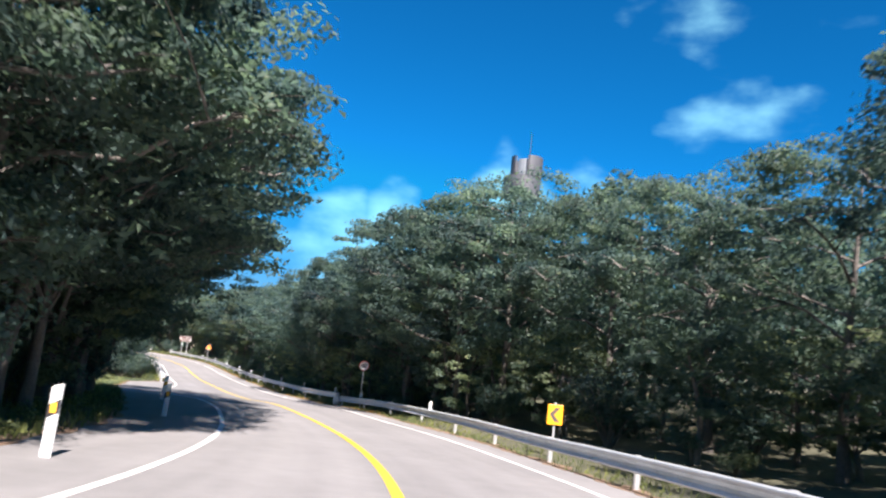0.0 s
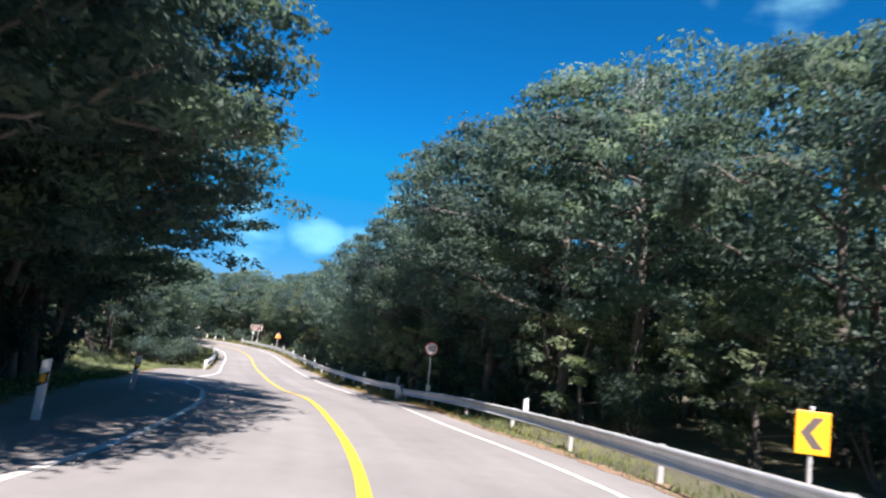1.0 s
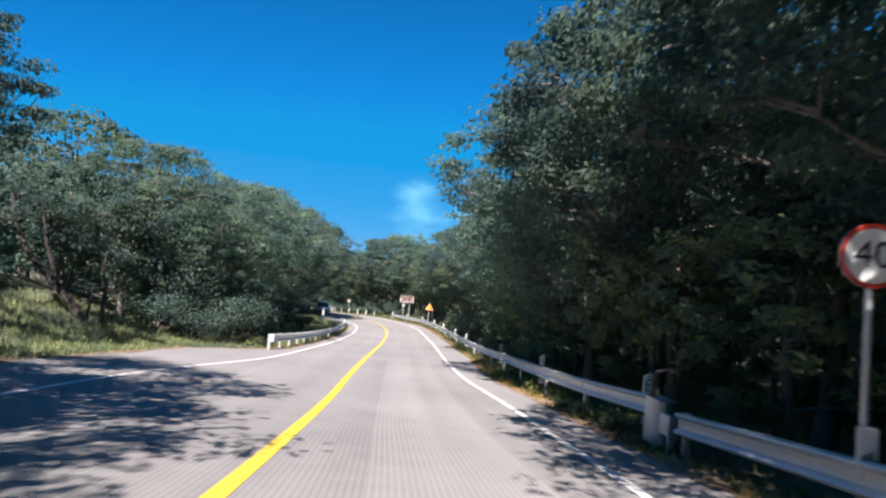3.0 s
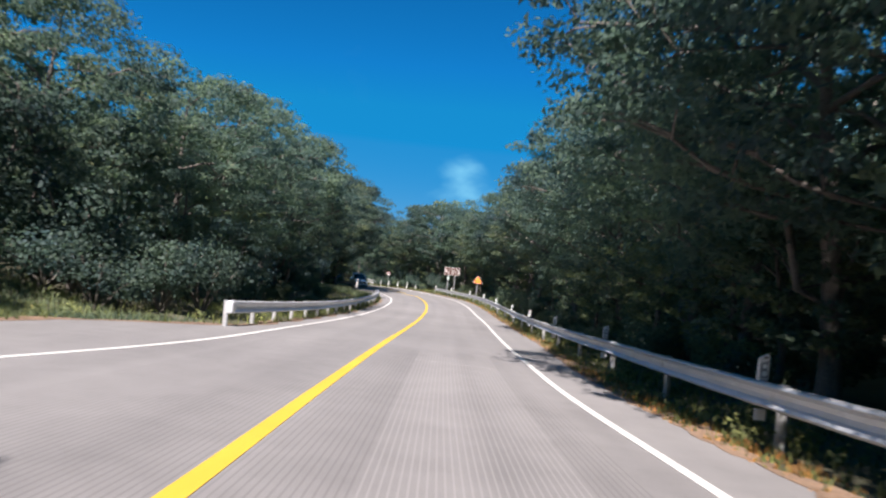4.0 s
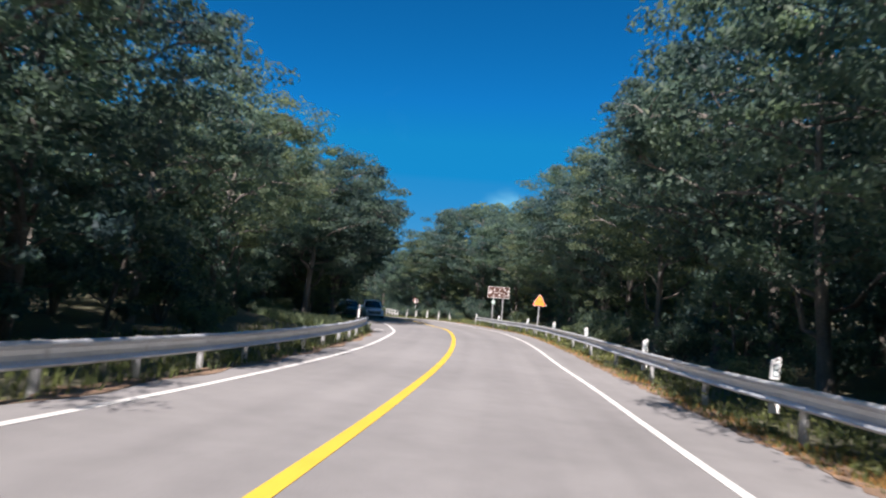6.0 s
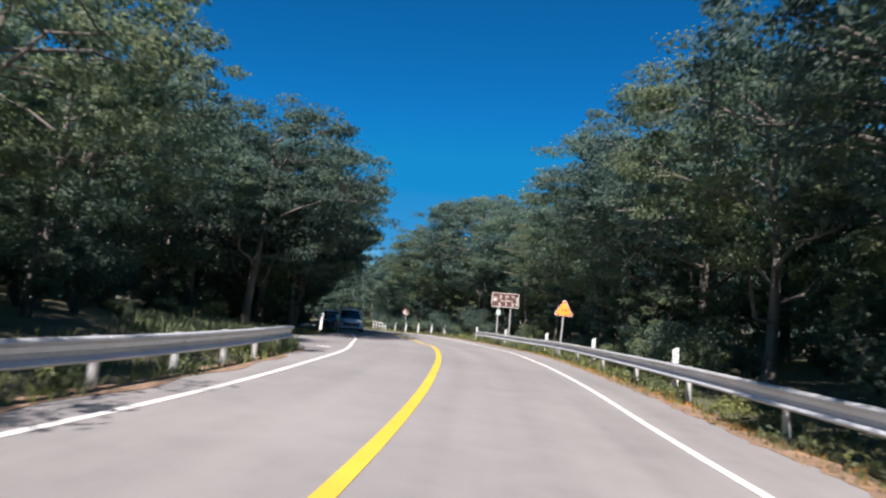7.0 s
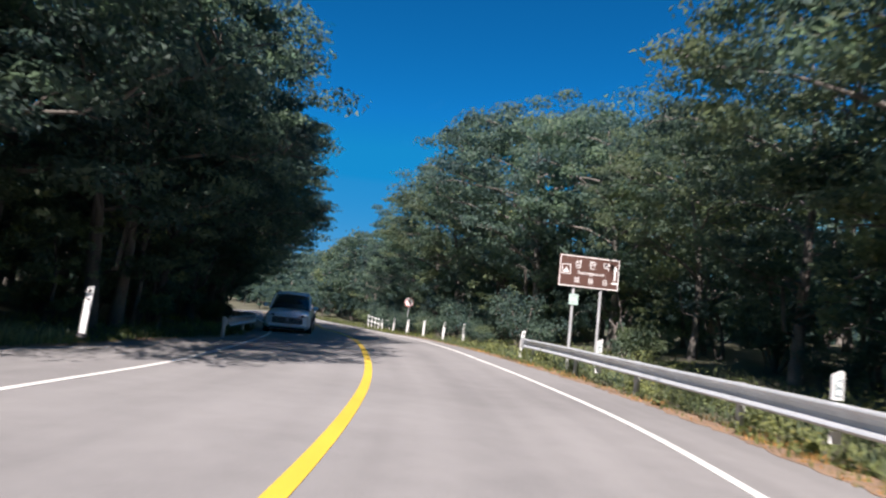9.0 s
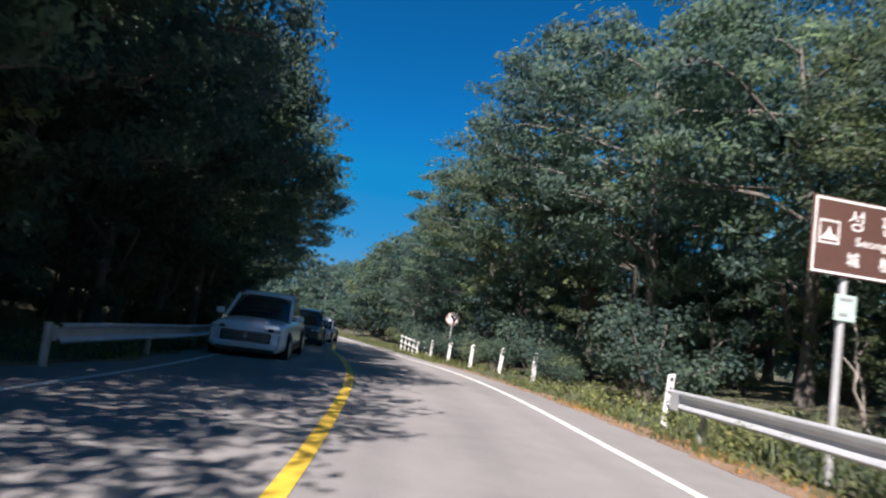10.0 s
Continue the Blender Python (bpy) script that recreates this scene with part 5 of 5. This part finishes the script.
# ---- undergrowth ----
def bush_kind(seed, r, h, per, size, leaf):
    rng = np.random.default_rng(seed)
    rnd = random.Random(seed)
    verts, faces, cs, sp = [], [], [], []
    for k in range(9):
        a = k * 0.7 + rnd.uniform(-0.3, 0.3)
        e = Vector((math.cos(a) * r * rnd.uniform(0.3, 0.85), math.sin(a) * r * rnd.uniform(0.3, 0.85), h * rnd.uniform(0.45, 0.95)))
        tube([Vector((0, 0, -0.1)), e * 0.5 + Vector((0, 0, 0.1)), e], [0.03, 0.02, 0.008], 4, verts, faces)
        cs += [tuple(e), tuple(e * 0.65)]
        sp += [r * rnd.uniform(0.3, 0.5), r * rnd.uniform(0.25, 0.4)]
    v, f = leaves(cs, sp, 0.7, per, size, rng)
    return mesh_from("stem_fan", [tuple(p) for p in verts], faces, BARK), mesh_from("foliage", v, f, leaf)


BUSHES = [bush_kind(31, 1.1, 1.3, 150, 0.075, LEAF_MID), bush_kind(32, 1.3, 1.6, 150, 0.08, LEAF_DARK), bush_kind(33, 0.9, 1.0, 150, 0.07, LEAF_LIGHT)]
BUSH_LABEL = ["round mid-green bush at the edge of the woods", "dark green bush under the trees", "small light green bush on the verge"]


def bush(k, x, y, sc):
    st, fo = BUSHES[k]
    b = thing("bush", Matrix.Translation((x, y, gz1(x, y))) @ pose(0, 0, 0, 0, 0, random.uniform(0, 360)) @ Matrix.Diagonal((sc, sc, sc * random.uniform(0.8, 1.2), 1)), BUSH_LABEL[k], "bush", "roadside bushes")
    part("stem_fan", st, BARK, b)
    part("foliage", fo, LEAF_MID, b)


for c in CLEARING:
    bush(*c)
for s_v, o_v, k_v, z_v in ((91.5, 6.6, 2, 1.2), (93.2, 7.0, 0, 1.3), (95.0, 6.7, 2, 1.35), (96.8, 7.2, 0, 1.2), (98.6, 6.9, 2, 1.0), (52.5, 6.6, 2, 0.9), (57.0, 6.9, 0, 1.0), (63.0, 6.8, 2, 0.9), (70.0, 7.1, 0, 1.1), (77.0, 7.2, 2, 1.0), (83.0, 7.0, 0, 1.1)):
    p_v = at_road(s_v, o_v)
    bush(k_v, p_v.x, p_v.y, z_v)
for x_w, y_w, z_w in ((-9.15, 41.2, 0.42), (-9.8, 41.25, 0.32), (-10.75, 42.4, 0.36), (-11.9, 44.1, 0.28)):
    bush(2, x_w, y_w, z_w)
for k_e in range(16):
    p_e = at_road(121.5 + 2.1 * k_e, 6.3 + 0.7 * math.sin(k_e * 2.3))
    bush((1, 0, 1, 2)[k_e % 4], p_e.x, p_e.y, 1.0 + 0.3 * math.cos(k_e * 1.7))
rng_b = random.Random(9)
for side, first in ((1, FIRST_RIGHT), (-1, FIRST_LEFT)):
    s = 2.0
    while s < 160:
        base = first(s)
        lo = (RIGHT_EDGE(s) + 1.6) if side > 0 else (-LEFT_EDGE(s) + 1.2)
        o = rng_b.uniform(max(lo, base - 2.6), base + 2.5)
        p = at_road(s, side * o)
        if abs(road_coords([p.x], [p.y])[1][0]) > lo - 0.3:
            bush(rng_b.randrange(3), p.x, p.y, rng_b.uniform(0.6, 1.35))
        s += rng_b.uniform(1.6, 3.2)


# ---- grass on the verges ----
def grass(name, s0, s1, o0, o1, count, size, material, label, seed):
    rng = np.random.default_rng(seed)
    s = rng.uniform(s0, s1, count)
    t = rng.random(count)
    i = np.clip(np.searchsorted(ROAD_S, s), 0, len(ROAD_S) - 1)
    lo, hi = o0(s), o1(s)
    patch = 0.5 + 0.5 * np.sin(s * 0.9 + 3 * np.sin(s * 0.31))
    o = lo + (hi - lo) * t ** 1.3
    x, y = ROAD[i, 0] + ROAD_N[i, 0] * o, ROAD[i, 1] + ROAD_N[i, 1] * o
    z = ground_z(x, y)
    keep = rng.random(count) < 0.35 + 0.65 * patch
    x, y, z = x[keep], y[keep], z[keep]
    n = len(x)
    h = size * (0.4 + 0.9 * rng.random(n))
    a = rng.random(n) * 6.283
    lean = rng.random(n) * 0.6
    b = rng.random(n) * 6.283
    w = 0.006 + 0.010 * rng.random(n)
    base = np.stack([x, y, z - 0.02], 1)
    sd = np.stack([np.cos(a) * w, np.sin(a) * w, np.zeros(n)], 1)
    mid = base + np.stack([np.cos(b) * lean * h * 0.3, np.sin(b) * lean * h * 0.3, h * 0.6], 1)
    tip = base + np.stack([np.cos(b) * lean * h, np.sin(b) * lean * h, h], 1)
    v = np.stack([base - sd, base + sd, mid + sd * 0.8, tip, mid - sd * 0.8], 1).reshape(-1, 3)
    f = [tuple(range(k * 5, k * 5 + 5)) for k in range(n)]
    tagged(part(name, mesh_from(name, v, f, material), material), label, "grass", kind="stuff")


grass("verge_grass", 4, 128, lambda s: RIGHT_EDGE(s) - 0.05, lambda s: RIGHT_EDGE(s) + 3.2, 30000, 0.17, GRASS, "green and yellowing grass along the guard rail", 1)
grass("dry_grass", 30, 122, lambda s: RIGHT_EDGE(s) - 0.1, lambda s: RIGHT_EDGE(s) + 0.7, 22000, 0.11, STRAW, "dry straw-coloured grass at the paving's edge", 2)
grass("verge_grass", 4, 130, lambda s: LEFT_EDGE(s) + 0.05, lambda s: LEFT_EDGE(s) - 3.5, 24000, 0.24, GRASS, "green grass on the verge below the woods", 3)
grass("clearing_grass", 40, 55, lambda s: LEFT_EDGE(s) - 0.2, lambda s: LEFT_EDGE(s) - 13.5, 36000, 0.22, MEADOW, "sunlit light green grass of a small clearing", 4)
grass("lay_by_grass", 88, 112, lambda s: LEFT_EDGE(s) - 0.1, lambda s: LEFT_EDGE(s) - 4.0, 14000, 0.42, MEADOW, "tall light green grass behind the lay-by", 5)
grass("sign_grass", 104, 121, lambda s: RIGHT_EDGE(s) + 0.9, lambda s: RIGHT_EDGE(s) + 4.2, 3500, 0.42, MEADOW, "tall pale green grass and weeds round the sign", 6)
grass("verge_grass", 128, 178, lambda s: RIGHT_EDGE(s) + 0.05, lambda s: RIGHT_EDGE(s) + 2.6, 7000, 0.26, GRASS, "green grass between the bend and the woods", 7)


# ---- broad-leaved weeds on the verges ----
def weeds(s0, s1, o0, o1, count, size, material, label, seed):
    rng = np.random.default_rng(seed)
    cs, sp = [], []
    for _ in range(count):
        s = rng.uniform(s0, s1)
        p = at_road(s, o0(s) + (o1(s) - o0(s)) * rng.random() ** 1.2)
        r = rng.uniform(0.5, 1.3) * size
        cs.append((p.x, p.y, gz1(p.x, p.y) + r * 0.55))
        sp.append(r)
    v, f = leaves(cs, sp, 0.75, 46, 0.085, rng, droop=0.1, slim=True)
    tagged(part("verge_weeds", mesh_from("verge_weeds", v, f, material), material), label, "weeds", kind="stuff")


weeds(40, 130, lambda s: RIGHT_EDGE(s) + 0.35, lambda s: RIGHT_EDGE(s) + 2.6, 420, 0.26, WEED, "pale green broad-leaved weeds along the guard rail", 21)
weeds(104, 124, lambda s: RIGHT_EDGE(s) + 0.9, lambda s: RIGHT_EDGE(s) + 4.0, 260, 0.42, WEED, "tall pale weeds round the direction sign", 22)
weeds(2, 125, lambda s: LEFT_EDGE(s) - 0.3, lambda s: LEFT_EDGE(s) - 2.2, 380, 0.26, WEED, "green broad-leaved weeds under the trees", 23)


# ---- dead stems by the direction sign, a scrap of paper on the verge ----
PALE_WOOD = mat("bleached_wood", (0.30, 0.27, 0.245), 0.85, noise_scale=3, amount=0.3, bump=0.4)
PAPER = mat("crumpled_paper", (0.70, 0.74, 0.80), 0.7, noise_scale=9, amount=0.15)


def dead_stem(s_d, o_d, height, lean, turn, seed):
    rnd = random.Random(seed)
    p_d = at_road(s_d, o_d)
    t = thing("dead_stem", Matrix.Translation((p_d.x, p_d.y, gz1(p_d.x, p_d.y))) @ pose(0, 0, 0, 0, lean, turn), "bleached leaning dead stem among tall weeds", "dead stem")
    verts, faces = [], []
    line = [Vector((0.05 * math.sin(3 * k + seed), 0.05 * math.cos(2 * k + seed), -0.1 + height * k / 5)) for k in range(6)]
    tube(line, [0.034 - 0.004 * k for k in range(6)], 7, verts, faces)
    part("stem", mesh_from("stem", [tuple(v) for v in verts], faces, PALE_WOOD, True), PALE_WOOD, t)
    verts, faces = [], []
    q = line[3]
    tube([q, q + Vector((0.16, 0.05, 0.14)), q + Vector((0.3, rnd.uniform(-0.1, 0.1), 0.4))], [0.025, 0.018, 0.008], 5, verts, faces)
    part("twig", mesh_from("twig", [tuple(v) for v in verts], faces, PALE_WOOD, True), PALE_WOOD, t)


dead_stem(119.5, 9.5, 2.2, -12, 53, 1)
dead_stem(119.0, 9.1, 1.5, -22, 60, 2)
p_s = at_road(93.0, 5.0)
scrap = bmesh.new()
bmesh.ops.create_icosphere(scrap, subdivisions=2, radius=0.07)
for v_s in scrap.verts:
    v_s.co *= 0.75 + 0.5 * noise.noise(v_s.co * 30)
    v_s.co.z *= 0.55
scrap_ob = part("paper_scrap", scrap, PAPER, m=Matrix.Translation((p_s.x, p_s.y, gz1(p_s.x, p_s.y) + 0.05)))
tagged(scrap_ob, "crumpled pale blue paper on the grass verge", "litter")


# ---- oncoming cars, as they stand in their lane ----
def car_paint(name, color, metal=0.0):
    m = mat(name, color, 0.28, metal, noise_scale=0.6, amount=0.05)
    p = m.node_tree.nodes["Principled BSDF"]
    p.inputs["Coat Weight"].default_value = 0.8
    p.inputs["Coat Roughness"].default_value = 0.08
    return m


CAR_GLASS = mat("tinted_glass", (0.02, 0.025, 0.03), 0.05, spec=0.8)
TYRE = mat("tyre_rubber", (0.02, 0.02, 0.02), 0.85)
LAMP = mat("lamp_lens", (0.75, 0.78, 0.8), 0.12, spec=0.8)
TRIM = mat("dark_trim", (0.03, 0.03, 0.033), 0.55)
RIM = mat("alloy_rim", (0.45, 0.46, 0.47), 0.35, 0.8)


def loft(sections):
    """A closed body from cross sections, each a list of points of equal count."""
    bm = bmesh.new()
    rings = [[bm.verts.new(p) for p in sec] for sec in sections]
    n = len(rings[0])
    for a, b in zip(rings, rings[1:]):
        for i in range(n):
            bm.faces.new((a[i], a[(i + 1) % n], b[(i + 1) % n], b[i]))
    bm.faces.new(rings[0])
    bm.faces.new(rings[-1])
    bmesh.ops.recalc_face_normals(bm, faces=bm.faces)
    return bm


def body_section(y, half, z0, z1, shoulder=0.88, n=12):
    """A rounded box section at y; half: half width; shoulder: share of width kept at the top."""
    pts = []
    for i in range(n * 2):
        a = 2 * math.pi * (i + 0.5) / (n * 2)
        c, s = math.cos(a), math.sin(a)
        e = 0.42
        x = half * math.copysign(abs(c) ** e, c)
        zz = (z0 + z1) / 2 + (z1 - z0) / 2 * math.copysign(abs(s) ** e, s)
        k = (zz - z0) / (z1 - z0)
        pts.append((x * (1 - (1 - shoulder) * max(0, k - 0.45) / 0.55), y, zz))
    return pts


def car(m, paint, label, length, width, height, boxy=0.0):
    """Front towards -y, wheels on the ground at z 0."""
    base = thing("car", m, label, "car", "oncoming cars")
    hw, L = width / 2, length
    belt = height * (0.61 if boxy < 0.5 else 0.57)
    hood = height * 0.60
    nose = -L / 2
    secs = []
    for y, half, z0, z1 in ((nose, hw * 0.84, 0.36, hood * 0.80), (nose + 0.05, hw * 0.92, 0.27, hood * 0.90), (nose + 0.22, hw * 0.98, 0.22, hood * 0.95), (nose + 0.6, hw, 0.22, hood * 0.98), (-L * 0.24, hw, 0.22, hood * 1.01),
                            (-L * 0.19, hw, 0.22, belt), (0, hw, 0.22, belt), (L * 0.30, hw, 0.22, belt), (L * 0.44, hw * 0.98, 0.25, belt * 0.99), (L / 2, hw * 0.90, 0.34, belt * 0.93)):
        secs.append(body_section(y, half, z0, z1, 0.93))
    part("body", loft(secs), paint, base, smooth=True)
    # bonnet with two raised creases, a few millimetres above the body
    for sx in (-1, 1):
        part("bonnet_crease", loft([[(sx * hw * 0.42 + a, y, z + b) for a, b in ((-0.05, -0.02), (0, 0.012), (0.05, -0.02))] for y, z in ((nose + 0.3, hood * 0.955), (nose + 0.7, hood * 0.99), (-L * 0.22, hood * 1.005))]), paint, base, smooth=True)
    front = -L * (0.20 - 0.05 * boxy)
    rake = 0.62 * (1 - boxy) + 0.2
    cab = []
    for y, half, z1 in ((front, hw * 0.90, belt + 0.02), (front + rake * 0.5, hw * 0.86, belt + (height - belt) * 0.52), (front + rake, hw * 0.80, height * 0.965), (0.1, hw * 0.79, height * 0.99),
                        (L * 0.25, hw * 0.78, height * 0.975), (L * 0.38, hw * 0.78, height * 0.92), (L * 0.45, hw * 0.82, belt + 0.03)):
        cab.append(body_section(y, half, belt - 0.08, z1, 0.88))
    part("glasshouse", loft(cab), CAR_GLASS, base, "dark tinted windows", smooth=True)
    roof = []
    for y, half, z in ((front + rake - 0.02, hw * 0.74, height * 0.962), (front + rake + 0.12, hw * 0.75, height * 0.99), (0.1, hw * 0.75, height + 0.012), (L * 0.25, hw * 0.74, height * 0.995), (L * 0.38, hw * 0.72, height * 0.94)):
        roof.append([(-half, y, z - 0.05), (-half * 0.86, y, z + 0.005), (0, y, z + 0.022), (half * 0.86, y, z + 0.005), (half, y, z - 0.05), (0, y, z - 0.06)])
    part("roof", loft(roof), paint, base, smooth=True)
    for sx in (-1, 1):
        part("pillar", loft([[(sx * hw * 0.89 + a, front - 0.02 + b, belt - 0.02) for a, b in ((-.045, -.03), (.035, -.03), (.035, .06), (-.045, .06))],
                             [(sx * hw * 0.77 + a, front + rake + b, height * 0.955) for a, b in ((-.045, -.03), (.035, -.03), (.035, .06), (-.045, .06))]]), paint, base)
        part("roof_rail", box(0.04, L * 0.34, 0.035, 0.012, (sx * hw * 0.70, L * 0.1, height + 0.03)), TRIM, base)
        head = part("headlight", box(0.42, 0.14, 0.10, 0.035, (sx * hw * 0.66, nose + 0.05, hood * 0.80)), LAMP, base, "clear headlight")
        part("lens", box(0.13, 0.02, 0.07, 0.02, (sx * hw * 0.62, nose - 0.025, hood * 0.80)), CAR_GLASS, head, "dark lens")
        part("daytime_lamp", box(0.07, 0.12, 0.30, 0.022, (sx * hw * 0.86, nose + 0.05, hood * 0.56)), LAMP, base, "slim white lamp")
        part("mirror_arm", box(0.10, 0.05, 0.05, 0.012, (sx * (hw * 0.95), front + 0.16, belt + 0.03)), TRIM, base)
        part("mirror", box(0.22, 0.14, 0.16, 0.05, (sx * (hw + 0.10), front + 0.14, belt + 0.08)), paint, base)
        for wy in (-L * 0.31, L * 0.29):
            part("wheel_arch", rod(0.41, 0.41, 0.03, 28), TRIM, base, "black wheel arch trim", m=pose(sx * (hw - 0.012) - 0.015, wy, 0.36, 0, 90, 0))
            wheel = part("wheel", rod(0.35, 0.35, 0.24, 28), TYRE, base, "black tyre", m=pose(sx * (hw - 0.08) - 0.12, wy, 0.35, 0, 90, 0))
            part("rim", rod(0.23, 0.21, 0.26, 20, (0, 0, -0.01)), RIM, wheel)
        part("side_trim", box(0.03, L * 0.5, 0.16, 0.01, (sx * hw * 0.995, 0, 0.32)), TRIM, base)
        part("door_handle", box(0.03, 0.18, 0.035, 0.01, (sx * hw * 0.985, 0.1, belt - 0.12)), RIM, base)
    part("grille", box(hw * 1.30, 0.10, 0.27, 0.05, (0, nose + 0.01, hood * 0.60)), TRIM, base, "dark grille")
    for k in range(4):
        part("grille_bar", box(hw * 1.2, 0.02, 0.016, 0.004, (0, nose - 0.045, hood * 0.60 - 0.09 + 0.06 * k)), RIM, base)
    part("badge_plate", plate(disc_outline(0.06, 20), 0.012), RIM, base, m=pose(0, nose - 0.062, hood * 0.62))
    part("bumper", box(hw * 1.62, 0.16, 0.15, 0.05, (0, nose + 0.03, hood * 0.40)), paint, base)
    part("lower_intake", box(hw * 1.5, 0.14, 0.12, 0.03, (0, nose + 0.06, 0.29)), TRIM, base, "dark lower air intake")
    part("number_plate", box(0.50, 0.02, 0.12, 0.004, (0, nose - 0.07, hood * 0.41)), SIGN_WHITE, base, "plain white plate")
    part("windscreen_wiper", box(hw * 0.9, 0.02, 0.02, 0.004, (0.1, front - 0.02, belt + 0.0)), TRIM, base)
    return base


def in_lane(s, o):
    p = at_road(s, o)
    return Matrix.Translation(p) @ pose(0, 0, 0, 0, 0, heading(s))


s_car = 127.0
car(in_lane(s_car, -2.4) @ pose(0, 0, 0, 0, 0, -5), car_paint("silver_blue_paint", (0.74, 0.86, 0.92)), "silver-blue SUV in the oncoming lane under shady trees", 4.6, 1.88, 1.68)
car(in_lane(s_car + 16.5, -1.0) @ pose(0, 0, 0, 0, 0, -6), car_paint("black_paint_gloss", (0.03, 0.03, 0.035)), "black boxy car with pale roof edge following", 4.5, 1.85, 1.75, 0.7)
car(in_lane(s_car + 25.5, 0.3) @ pose(0, 0, 0, 0, 0, -12), car_paint("white_paint_gloss", (0.75, 0.76, 0.77)), "white saloon car following in the oncoming lane", 4.6, 1.82, 1.45)
